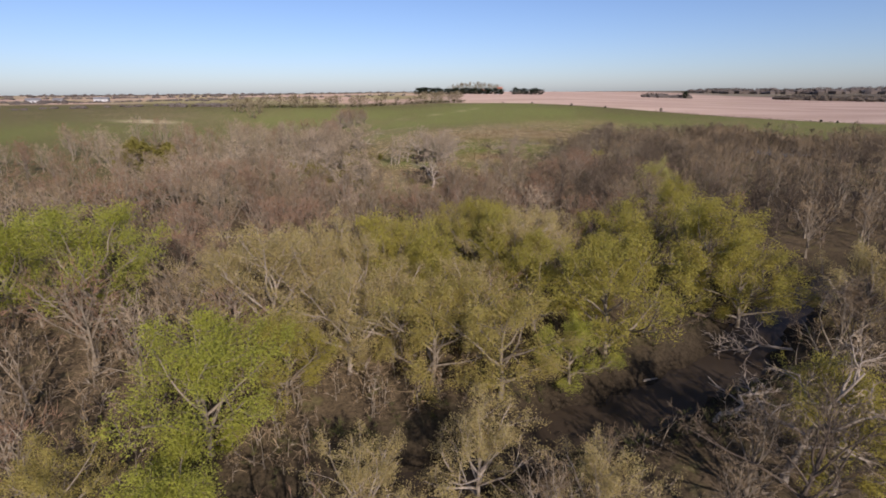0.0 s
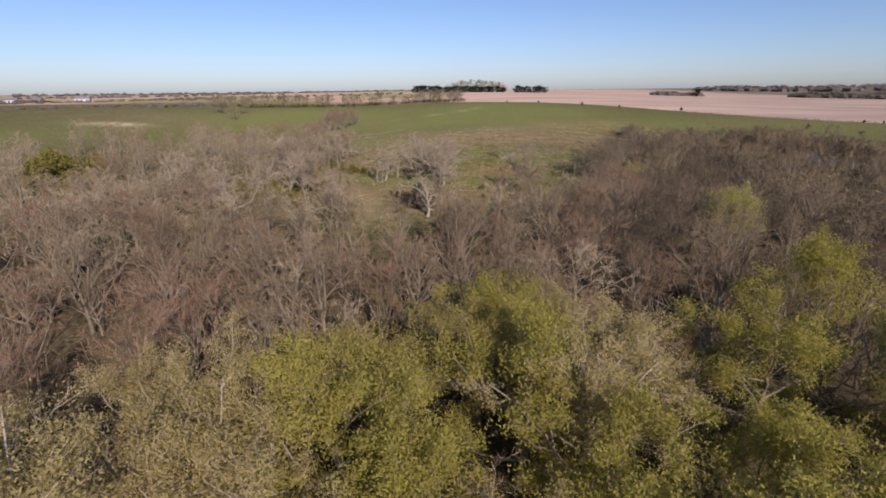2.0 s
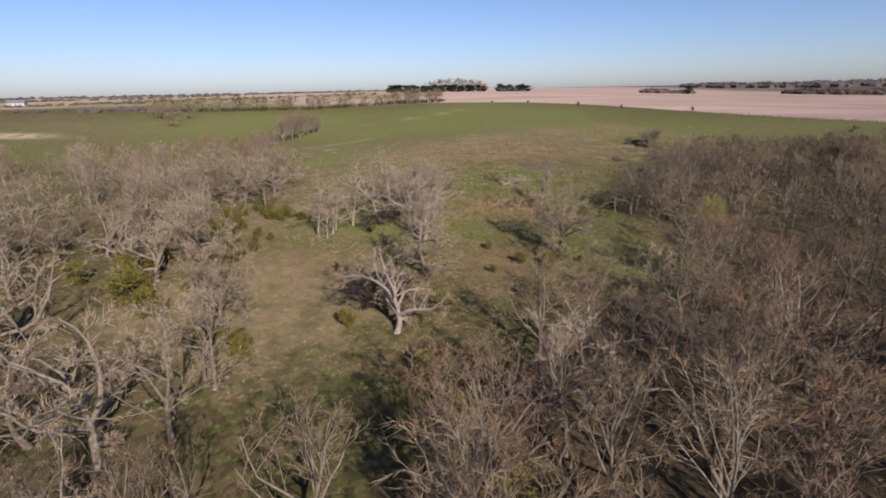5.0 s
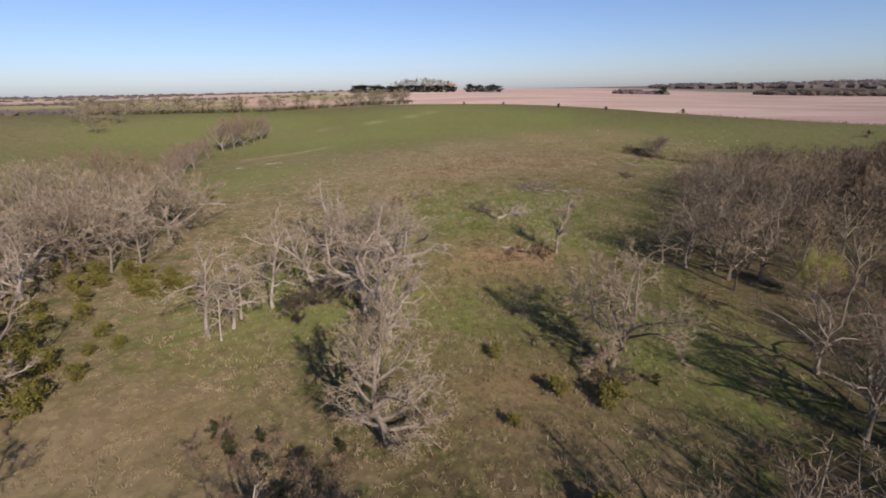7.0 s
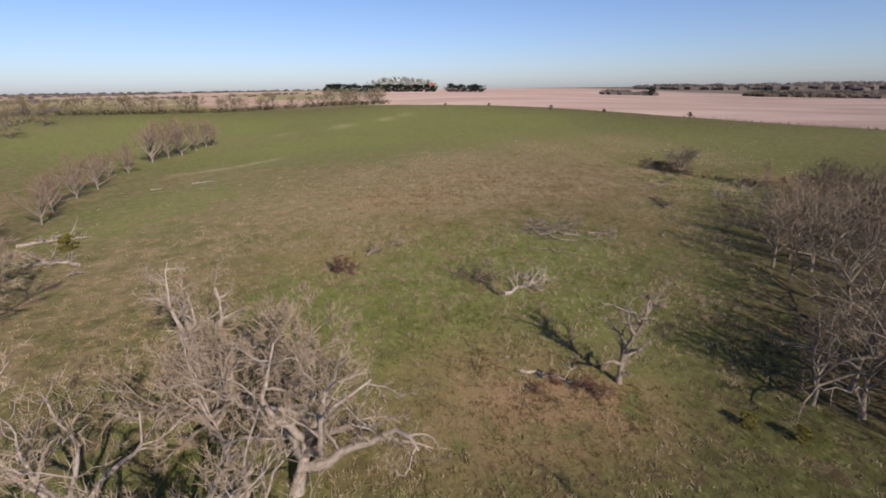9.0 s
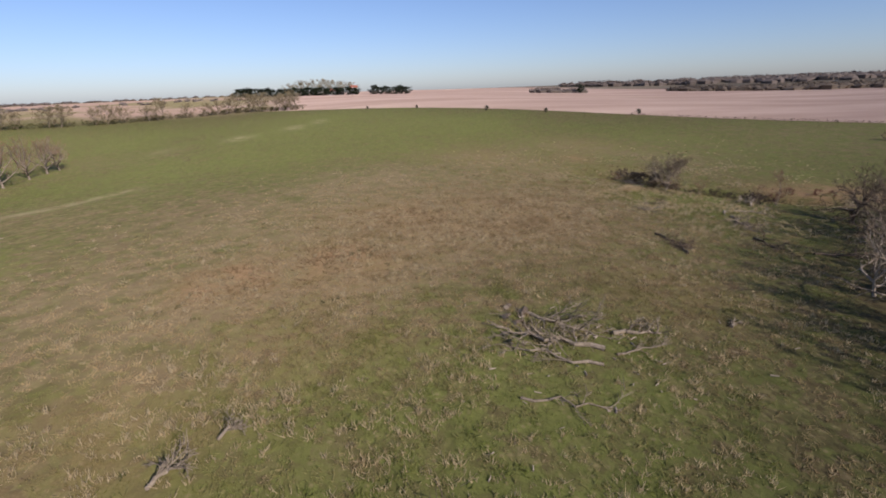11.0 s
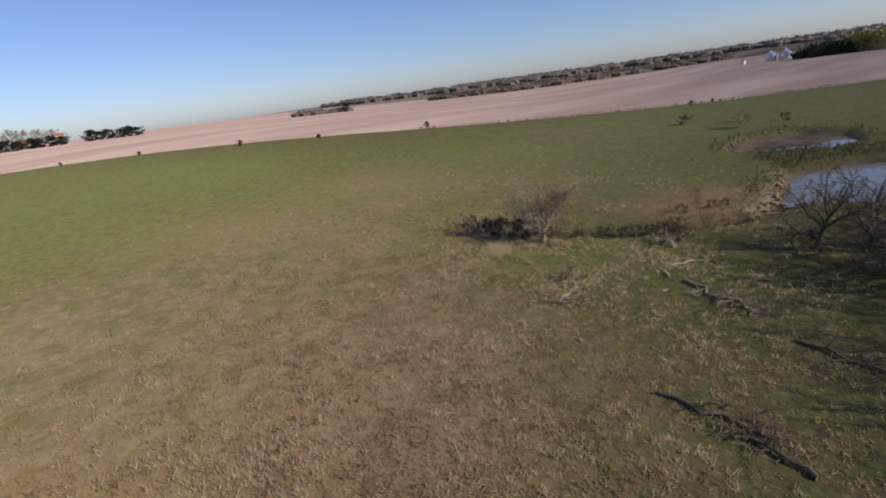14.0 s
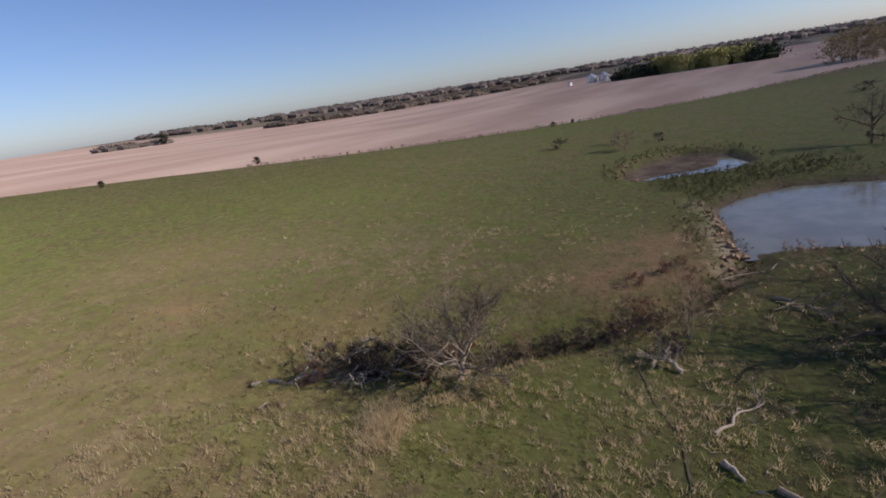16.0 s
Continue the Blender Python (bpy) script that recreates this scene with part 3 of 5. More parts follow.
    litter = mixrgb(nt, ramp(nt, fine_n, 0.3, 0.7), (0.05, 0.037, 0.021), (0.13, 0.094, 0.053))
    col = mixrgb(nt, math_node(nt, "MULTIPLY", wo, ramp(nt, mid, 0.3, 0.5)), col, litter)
    soil = mixrgb(nt, ramp(nt, mid, 0.3, 0.7), (0.08, 0.0576, 0.038), (0.184, 0.132, 0.088))
    col = mixrgb(nt, mu, col, soil)
    # near-black tone: wet mud plus tree shade put into the colour
    col = mixrgb(nt, ws, col, mixrgb(nt, ramp(nt, fine_n, 0.3, 0.7), (0.0224, 0.0168, 0.00986), (0.06, 0.044, 0.0253)))
    # ploughed field past a gently curved edge
    pos = nt.nodes.new("ShaderNodeSeparateXYZ")
    nt.links.new(nt.nodes.new("ShaderNodeNewGeometry").outputs["Position"], pos.inputs[0])
    px, py = pos.outputs[0], pos.outputs[1]
    edge = math_node(nt, "ADD", math_node(nt, "MULTIPLY", px, FIELD[1]), FIELD[2])
    edge = math_node(nt, "ADD", edge, math_node(nt, "MULTIPLY", math_node(nt, "MULTIPLY", px, px), FIELD[0]))
    over = math_node(nt, "SUBTRACT", py, edge)
    over = math_node(nt, "ADD", over, math_node(nt, "MULTIPLY", math_node(nt, "SUBTRACT", mid, 0.5), 3.0))
    f = ramp(nt, over, -0.6, 0.6)
    bands = noise_at(nt, 0.02, 5, 0.6, (0.35, 1.6, 1.0, 0.66))
    drift = noise_at(nt, 0.006, 4, 0.6)
    tilth = mixrgb(nt, ramp(nt, bands, 0.35, 0.7), (0.33, 0.228, 0.174), (0.485, 0.36, 0.276))
    tilth = mixrgb(nt, math_node(nt, "MULTIPLY", ramp(nt, drift, 0.55, 0.7), 0.4), tilth, (0.36, 0.27, 0.18))
    tilth = mixrgb(nt, math_node(nt, "MULTIPLY", fine_n, 0.35), tilth, (0.25, 0.175, 0.14))
    left = ramp(nt, px, -30.0, 8.0)
    col = mixrgb(nt, math_node(nt, "MULTIPLY", f, left), col, tilth)
    # wooded country beyond the field to the east
    dx, dy = math_node(nt, "SUBTRACT", px, 60.0), math_node(nt, "SUBTRACT", py, 240.0)
    away = math_node(nt, "SQRT", math_node(nt, "ADD", math_node(nt, "MULTIPLY", dx, dx), math_node(nt, "MULTIPLY", dy, dy)))
    away = math_node(nt, "ADD", away, math_node(nt, "MULTIPLY", math_node(nt, "SUBTRACT", drift, 0.5), 160.0))
    brush = mixrgb(nt, ramp(nt, bands, 0.4, 0.6), (0.085, 0.07, 0.05), (0.17, 0.14, 0.095))
    col = mixrgb(nt, math_node(nt, "MULTIPLY", ramp(nt, away, 590.0, 640.0), ramp(nt, px, 330.0, 430.0)), col, brush)
    # far country to the west: faded fields
    west = math_node(nt, "MULTIPLY", math_node(nt, "SUBTRACT", 1.0, left), ramp(nt, py, 445.0, 520.0))
    faded = mixrgb(nt, ramp(nt, drift, 0.45, 0.55), (0.33, 0.23, 0.17), (0.20, 0.17, 0.08))
    col = mixrgb(nt, west, col, faded)
    nt.links.new(col, b.inputs["Base Color"])
    if blades:
        t = nt.nodes.new("ShaderNodeBsdfTranslucent")
        nt.links.new(col, t.inputs[0])
        mx = nt.nodes.new("ShaderNodeMixShader")
        mx.inputs[0].default_value = 0.5
        nt.links.new(b.outputs[0], mx.inputs[1])
        nt.links.new(t.outputs[0], mx.inputs[2])
        nt.links.new(mx.outputs[0], nt.nodes["Material Output"].inputs[0])
        return m
    bn = node(nt, "Bump", Strength=1.0, Distance=0.16)
    hgt = math_node(nt, "ADD", math_node(nt, "MULTIPLY", fine_n, 0.4), math_node(nt, "MULTIPLY", tiny, 0.2))
    hgt = math_node(nt, "SUBTRACT", hgt, math_node(nt, "MULTIPLY", dome_a, 0.3))
    hgt = math_node(nt, "SUBTRACT", hgt, math_node(nt, "MULTIPLY", dome_b, 0.32))
    nt.links.new(math_node(nt, "ADD", hgt, math_node(nt, "MULTIPLY", mid, 0.18)), bn.inputs["Height"])
    nt.links.new(bn.outputs[0], b.inputs["Normal"])
    return m


FIELD = (0.000463, -0.9686, 458.3)
GROUND, BLADES = ground_material(), ground_material("prairie_grass_blades", True)
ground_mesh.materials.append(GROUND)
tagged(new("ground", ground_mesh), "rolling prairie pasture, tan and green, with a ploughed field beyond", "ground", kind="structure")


def water_material(name, tint, rough=0.06):
    m = bpy.data.materials.new(name)
    m.use_nodes = True
    nt = m.node_tree
    b = nt.nodes["Principled BSDF"]
    nt.links.new(mixrgb(nt, ramp(nt, noise_at(nt, 0.25, 3), 0.35, 0.65), tint, tuple(c * 1.35 for c in tint)), b.inputs["Base Color"])
    b.inputs["Roughness"].default_value, b.inputs["IOR"].default_value = rough, 1.33
    bn = node(nt, "Bump", Strength=0.12, Distance=0.03)
    nt.links.new(noise_at(nt, 2.5, 3), bn.inputs["Height"])
    nt.links.new(bn.outputs[0], b.inputs["Normal"])
    return m


def water(name, pts, z, mat, label, grow_by=2.0):
    cx, cy = sum(p[0] for p in pts) / len(pts), sum(p[1] for p in pts) / len(pts)
    bm = bmesh.new()
    vs = []
    for px, py in pts:
        d = math.hypot(px - cx, py - cy)
        k = (d + grow_by) / d
        vs.append(bm.verts.new((cx + (px - cx) * k, cy + (py - cy) * k, z)))
    f = bm.faces.new(vs)
    if f.normal.z < 0:
        f.normal_flip()
    bmesh.ops.triangulate(bm, faces=[f])
    return tagged(part(name, bm, mat), label, "water", kind="structure")


POND_WATER = water_material("silty_pond_water", (0.12, 0.12, 0.1))
water("water_pond", POND, POND_Z, POND_WATER, "still silty stock pond reflecting the sky")
water("water_basin", BASIN, BASIN_Z - 0.1, POND_WATER, "thin sheet of water in a drying mud basin", 0.2)
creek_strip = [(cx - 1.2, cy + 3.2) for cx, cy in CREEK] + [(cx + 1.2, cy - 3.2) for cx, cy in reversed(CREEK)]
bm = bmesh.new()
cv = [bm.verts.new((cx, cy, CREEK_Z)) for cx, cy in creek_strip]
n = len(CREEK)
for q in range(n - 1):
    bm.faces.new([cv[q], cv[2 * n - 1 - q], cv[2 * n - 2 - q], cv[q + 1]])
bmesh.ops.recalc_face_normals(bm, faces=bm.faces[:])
# murky water, dulled and darkened so its colour carries the tree shade
tagged(part("water_creek", bm, water_material("shade_dark_creek_water", (0.045, 0.032, 0.02), 0.55)), "murky brown creek between wooded banks, tree shade put into its colour", "water", kind="structure")


# ---- kinds of tree ----
kind("tall_bare", 5, BARK, TWIG, tall=9.0, girth=0.18, bole=0.24, limbs=10, wide=0.48, twigs=9, twig_w=0.028, twig_len=0.6, gnarl=0.13, up=0.10, flare=(50, 8), stout=1.15)
kind("fan_bare", 5, BARK_PALE, TWIG_RED, tall=8.6, girth=0.22, bole=0.2, limbs=11, wide=0.56, subs=6, shoots=4, twigs=9, twig_w=0.026, twig_len=0.55, gnarl=0.14, up=0.08, leader=0.5, stout=1.5, knots=6, flare=(52, 10))
kind("russet_bare", 3, BARK, TWIG_RED, tall=8.0, girth=0.13, bole=0.15, limbs=10, wide=0.55, stems=3, twigs=10, twig_w=0.029, twig_len=0.6, gnarl=0.12, up=0.12, flare=(48, 10))
kind("grey_bare", 3, BARK, TWIG_PALE, tall=9.0, girth=0.2, limbs=9, wide=0.60, twigs=12, twig_w=0.026, twig_len=0.52, gnarl=0.2)
kind("savanna_oak", 4, BARK_PALE, TWIG_PALE, tall=7.6, girth=0.27, bole=0.24, limbs=9, wide=0.80, subs=6, shoots=4, twigs=11, twig_len=0.55, twig_w=0.03, gnarl=0.25, stout=1.5, leader=0.46, knots=7, flare=(80, 24), up=0.03)
kind("broad_bare", 3, BARK, TWIG, tall=8.0, girth=0.24, bole=0.26, limbs=10, wide=0.88, subs=6, twigs=11, twig_w=0.028, twig_len=0.55, gnarl=0.24, leader=0.5)
kind("dark_bare", 4, BARK_DARK, TWIG_DUSK, tall=8.5, girth=0.17, limbs=10, wide=0.56, twigs=11, twig_w=0.028, twig_len=0.55, gnarl=0.15, up=0.08, flare=(54, 10))
kind("dead_bare", 5, BARK_DEAD, TWIG_GREY, tall=8.0, girth=0.2, bole=0.3, limbs=7, wide=0.66, subs=6, shoots=4, twigs=8, twig_len=0.5, gnarl=0.26, leader=0.5, ragged=0.25, stout=1.5, knots=8)
kind("dead_pole", 4, BARK_DEAD, TWIG_GREY, tall=7.0, girth=0.15, bole=0.45, limbs=9, wide=0.44, subs=6, shoots=4, twigs=6, twig_len=0.45, gnarl=0.26, up=-0.05, leader=0.85, ragged=0.25, stout=1.1, knots=8, flare=(88, 20))
kind("oak_fine", 3, BARK, TWIG_GREY, tall=8.0, girth=0.25, bole=0.24, limbs=11, wide=0.86, subs=8, shoots=5, twigs=18, twig_len=0.6, twig_w=0.036, gnarl=0.22, stout=1.3, leader=0.48, knots=8, flare=(80, 28), up=0.02)
kind("dark_oak", 4, BARK, TWIG_DUSK, tall=8.0, girth=0.2, bole=0.3, limbs=9, wide=0.66, subs=6, shoots=4, twigs=7, twig_len=0.6, twig_w=0.03, gnarl=0.24, stout=1.3, leader=0.5, knots=5, flare=(78, 28), up=0.03)
kind("oak_russet", 1, BARK_PALE, TWIG_DUSK, tall=8.0, girth=0.30, bole=0.2, lean=0.0, limbs=18, wide=0.80, belly=0.54, deep=0.46, subs=10, shoots=6, twigs=12, twig_len=0.45, twig_w=0.03, gnarl=0.2, stout=1.0, leader=0.42, ragged=0.08, knots=8, flare=(86, 12), up=0.05)
kind("grey_fine", 2, BARK_PALE, TWIG_GREY, tall=9.0, girth=0.24, bole=0.12, limbs=20, wide=0.46, subs=8, shoots=4, twigs=9, twig_len=0.5, twig_w=0.028, gnarl=0.2, stout=1.2, leader=0.78, knots=7, belly=0.46, deep=0.54, flare=(80, 16))
kind("dead_fine", 4, BARK_DEAD, TWIG_GREY, tall=8.0, girth=0.34, bole=0.26, limbs=8, wide=0.68, subs=7, shoots=6, twigs=13, twig_len=0.5, twig_w=0.022, gnarl=0.27, leader=0.42, ragged=0.25, stout=1.5, knots=9, flare=(80, 22))
kind("snag", 1, BARK_PALE, TWIG_GREY, tall=8.0, girth=0.2, lean=0.0, bole=0.2, limbs=18, wide=0.3, subs=6, shoots=4, twigs=4, twig_len=0.4, gnarl=0.28, leader=0.85, ragged=0.4, stout=1.6, knots=7)
kind("dark_shore", 3, BARK_DARK, TWIG_DUSK, tall=8.0, girth=0.24, bole=0.24, limbs=11, wide=0.66, subs=8, shoots=5, twigs=9, twig_len=0.55, twig_w=0.03, gnarl=0.24, stout=1.3, leader=0.52, knots=6, flare=(78, 24), up=0.02)
leafy = dict(girth=0.22, bole=0.16, limbs=14, wide=0.60, subs=5, shoots=4, twigs=3, twig_len=0.7, gnarl=0.16, leader=0.6, up=0.1, stout=1.2, flare=(72, 12), belly=0.56, deep=0.46)
kind("green_tree", 4, BARK, TWIG, LEAF, 56, 0.24, 0.155, tall=10.0, **leafy)
kind("lime_tree", 2, BARK, TWIG, LEAF_LIME, 56, 0.27, 0.155, tall=10.0, **leafy)
kind("pale_tree", 3, BARK_DEAD, TWIG_PALE, LEAF_PALE, 42, 0.22, 0.135, tall=10.0, **leafy)
kind("ochre_tree", 2, BARK, TWIG, LEAF_OCHRE, 50, 0.24, 0.145, tall=10.0, **leafy)
kind("yellow_tree", 1, BARK, TWIG, LEAF_YELLOW, 30, 0.28, 0.17, tall=7.0, **leafy)
kind("shrub_bare", 3, BARK, TWIG_RED, tall=3.2, girth=0.06, bole=0.05, limbs=12, wide=0.78, stems=4, subs=4, shoots=3, twigs=6, twig_len=0.45, twig_w=0.025)
kind("shrub_dark", 2, BARK_DARK, TWIG_DARK, tall=2.4, girth=0.06, bole=0.05, limbs=12, wide=0.91, stems=4, subs=4, shoots=3, twigs=11, twig_len=0.4, twig_w=0.032)
kind("shrub_red", 2, BARK, BRUSH_RED, tall=2.0, girth=0.04, bole=0.05, limbs=12, wide=0.7, stems=4, subs=4, shoots=3, twigs=9, twig_len=0.4, twig_w=0.035)
kind("cedar", 3, BARK_DARK, TWIG_DARK, LEAF_OLIVE, 6, 0.13, 0.30, tall=3.0, girth=0.07, bole=0.02, limbs=14, wide=0.55, subs=5, shoots=2, twigs=0, gnarl=0.15, leader=0.8)
kind("cedar_dusk", 2, BARK_DARK, TWIG_DARK, LEAF_DUSK, 5, 0.10, 0.26, tall=3.0, girth=0.07, bole=0.02, limbs=14, wide=0.36, subs=5, shoots=2, twigs=0, gnarl=0.15, leader=0.85)
kind("evergreen", 3, BARK_DARK, TWIG_DARK, LEAF_DARK, 6, 0.4, 0.9, tall=8.0, girth=0.2, bole=0.02, limbs=14, wide=0.47, subs=4, shoots=2, twigs=0, light=True, leader=0.85)
kind("far_bare", 6, BARK, TWIG_FAR, tall=8.5, girth=0.18, bole=0.22, limbs=9, wide=0.54, subs=4, shoots=3, twigs=4, twig_len=0.95, twig_w=0.06, light=True, gnarl=0.12, up=0.1, flare=(54, 8))
kind("hedge_tree", 4, BARK, TWIG_HEDGE, tall=8.5, girth=0.2, bole=0.15, limbs=15, wide=0.66, subs=5, shoots=3, twigs=7, twig_len=0.85, twig_w=0.125, light=True)

kind("weed_clump", 3, BARK_DARK, WEED, tall=1.2, girth=0.02, bole=0.05, limbs=3, wide=0.6, subs=2, shoots=2, twigs=5, twig_len=0.5, twig_w=0.06, light=True)

# ---- trees that stand out ----
GREY = "grey leafless tree with dense fine twigs in pasture grass"
DEAD = "dead tree with bleached white gnarled limbs"
BARE = "bare brown-twigged tree on the wood's edge"
for k, x, y, t, lab, cat in ([
    ("grey_fine", -1.9, 129.5, 9.8, "large grey leafless tree with dense fine twigs", 1),
    ("oak_fine", 15.5, 137.8, 8.6, "broad-crowned leafless oak with crooked dark limbs", 1),
    ("snag", 18.8, 163.2, 8.0, "solitary dead snag with short broken branches", 1),
    ("dark_oak", 31, 160, 7.0, BARE, 1),
    ("dark_oak", 33.3, 158.4, 9.3, BARE, 1),
    ("dark_oak", 40.1, 161.9, 8.8, BARE, 1),
    ("dark_oak", 42.6, 161.1, 9.0, BARE, 1),
    ("dark_oak", 40, 154.2, 10.0, BARE, 1),
    ("dead_bare", 58.4, 197.2, 6.3, DEAD, 1),
    ("dark_oak", 74.3, 203.2, 6.8, BARE, 1),
    ("dark_oak", 62, 193, 7.0, BARE, 1),
    ("dead_fine", -30.7, 134.5, 7.6, "dead tree with a stout pale leaning trunk", 1),
    ("oak_fine", -28.6, 132.3, 8.3, "twisted leafless tree above cedar scrub", 1),
    ("grey_bare", -29.2, 159.2, 8.4, GREY, 1),
    ("grey_bare", -33, 160, 7.6, GREY, 1),
    ("dead_bare", -47, 173.7, 7.7, DEAD, 1),
    ("dead_fine", -4.5, 115.7, 7.9, DEAD, 1),
    ("grey_bare", -17.6, 107.5, 7.6, "wind-bent grey tree with two pale trunks", 1),
    ("grey_bare", -18.8, 108.6, 7.2, "wind-bent grey tree with two pale trunks", 1),
    ("dead_bare", -18.7, 93.5, 6.8, DEAD, 1),
    ("fan_bare", -17.3, 80.2, 8.6, "leafless tree with pale fanned limbs", 1),
    ("fan_bare", -4.0, 79.0, 8.4, "leafless tree with pale fanned limbs", 1),
    ("fan_bare", 0.6, 78.4, 7.6, "leafless tree with pale fanned limbs", 1),
    ("fan_bare", 8.2, 77.6, 8.2, "leafless tree with pale fanned limbs", 1),
    ("fan_bare", -28.4, 76.4, 7.2, "leafless tree with pale fanned limbs", 1),
    ("fan_bare", -13.6, 69.4, 7.4, "leafless tree with pale fanned limbs", 1),
    ("fan_bare", 16.2, 89.5, 8.0, "leafless tree with pale fanned limbs", 1),
    ("oak_russet", 72.0, 243.6, 6.6, "lone leafless tree beside a brushy gully", 1),
] + [
    ("russet_bare", 84.0, 231.4, 5.4, "small bare reddish-twigged tree by the gully", 1),
    ("dark_shore", 83.0, 213.5, 8.5, BARE, 1),
    ("dark_shore", 79.0, 211.0, 8.2, BARE, 1),
    ("dark_shore", 90.0, 216.5, 7.0, "dark bare tree near the pond shore", 1),
    ("dark_shore", 85.6, 220, 8.2, "dark bare tree near the pond shore", 1),
    ("russet_bare", 77.8, 241.4, 3.2, "thin bare sapling in the gully", 1),
    ("russet_bare", 85.4, 236.2, 3.0, "thin bare sapling in the gully", 1),
    ("dark_shore", 161.3, 212.6, 8.6, "bare tree on the far shore of the pond", 1),
    ("shrub_bare", 98.5, 223.6, 3.6, "bare thicket of saplings on the shore", 1),
    ("tall_bare", 15.5, 22.5, 5.5, "bare grey tree on the creek's near bank", 1),
    ("tall_bare", 4.5, 20.5, 7.0, "bare grey tree on the creek's near bank", 1),
    ("tall_bare", 31.5, 38.5, 9.0, "bare grey tree on the creek's near bank", 1),
    ("tall_bare", 9.5, 26.5, 4.5, "bare grey tree on the creek's near bank", 1),
    ("dark_bare", 35, 36, 7.0, "dark bare tree on the creek's near bank", 1),
    ("dark_bare", 35.5, 41, 8.5, "dark bare tree on the creek's near bank", 1),
    ("dark_bare", 41, 46.5, 8.5, "dark bare tree on the creek's near bank", 1),
    ("dark_bare", 47, 51, 9.0, "dark bare tree on the creek's near bank", 1),
    ("dark_bare", 38, 35, 8.5, "dark bare tree on the creek's near bank", 1),
    ("dark_bare", 53, 57, 9.0, "dark bare tree on the creek's near bank", 1),
    ("dead_pole", 21.5, 27.5, 11.0, "tall dead white tree with forked limbs by the creek", 1),
    ("dark_oak", 53.4, 192.4, 8.7, BARE, 1),
] + [
    ("dark_oak", 59.7, 194, 8.5, BARE, 1),
    ("dark_oak", 50.9, 182.4, 8.5, BARE, 1),
    ("dark_oak", 42.2, 168, 8.8, BARE, 1),
    ("dark_oak", 46.5, 173, 9.0, BARE, 1),
    ("dark_oak", 35.2, 161.3, 8.0, BARE, 1),
    ("dark_oak", 64.5, 199.5, 8.2, BARE, 1),
    ("dark_oak", 70.5, 199, 8.5, BARE, 1),
    ("dark_oak", 66, 192, 9.0, BARE, 1),
    ("dark_oak", 57, 186, 9.0, BARE, 1),
    ("dark_oak", 84, 207, 9.0, BARE, 1),
    ("dark_oak", 90, 210.5, 9.2, BARE, 1),
    ("dark_oak", 95.5, 208, 9.0, BARE, 1),
    ("dark_oak", 79, 203, 8.8, BARE, 1),
    ("dark_oak", 99, 212.5, 8.0, BARE, 1),
    ("dark_oak", 91.5, 202, 9.5, BARE, 1),
    ("oak_fine", -21, 117.4, 7.4, "low twisted leafless tree with long pale boughs", 1),
    ("dark_oak", 28.5, 128.5, 8.6, BARE, 1),
    ("dark_oak", 22, 117, 8.4, BARE, 1),
    ("dark_oak", 31.5, 136, 8.4, BARE, 1),
    ("oak_fine", -31, 170.5, 9.0, GREY, 1),
    ("oak_fine", -38.2, 164.2, 7.4, GREY, 1),
] + [
    ("oak_fine", -34, 179.5, 7.2, GREY, 1),
    ("oak_fine", -41.8, 156.2, 8.6, GREY, 1),
    ("dead_fine", -36, 151, 7.4, DEAD, 1),
    ("dead_fine", -41, 159, 7.8, DEAD, 1),
    ("dead_bare", -45, 167, 7.6, DEAD, 1),
    ("dead_fine", -34.5, 141, 7.0, DEAD, 1),
    ("dead_bare", -38, 133, 7.2, DEAD, 1),
    ("dead_fine", -49, 177, 7.2, DEAD, 1),
    ("grey_fine", -44, 149, 8.2, GREY, 1),
    ("dead_bare", -40, 184, 6.8, DEAD, 1),
    ("grey_fine", -52, 164, 8.0, GREY, 1),
    ("yellow_tree", 40.7, 102.6, 8.4, "yellow-green willow in fresh leaf among bare trees", 1),
    ("yellow_tree", 41.6, 148.6, 5.0, "yellow-green willow in fresh leaf among bare trees", 1),
]):
    plant(k, x, y, t, lab, name="dead_tree" if k.startswith("dead") or k == "snag" else ("willow" if k.startswith("yellow") else "tree"))

BIG_DEAD = "big dead tree with bleached, forking white limbs"
for k, x, y, t, lab, ry in [
    ("dead_pole", -17.1, 143.7, 8.3, DEAD, -6), ("dead_pole", -15.8, 143.0, 4.6, "bent dead tree with drooping white boughs", 8), ("dead_pole", -15.5, 145.0, 7.6, DEAD, 2), ("dead_pole", -15.3, 146.8, 6.6, DEAD, 6), ("dead_pole", -13.0, 148.9, 8.0, "slim dead tree with a forked white top", -3),
    ("dead_bare", -9.2, 152.0, 8.8, "leaning dead tree with bleached limbs", -13), ("dead_fine", -4.2, 147.4, 9.6, "big dead tree leaning hard over, limbs bleached white", -15), ("dead_fine", -2.1, 142.7, 7.8, BIG_DEAD, 0), ("dead_bare", -3.6, 150.4, 8.8, BIG_DEAD, 4),
    ("dead_fine", -9.0, 162.7, 8.8, BIG_DEAD, 0), ("dead_fine", -2.0, 155.2, 9.4, BIG_DEAD, 5), ("dead_bare", -5.8, 157.2, 7.4, DEAD, 0),
]:
    plant(k, x, y, t, lab, name="dead_tree", turn=0, tilt=(0, ry))

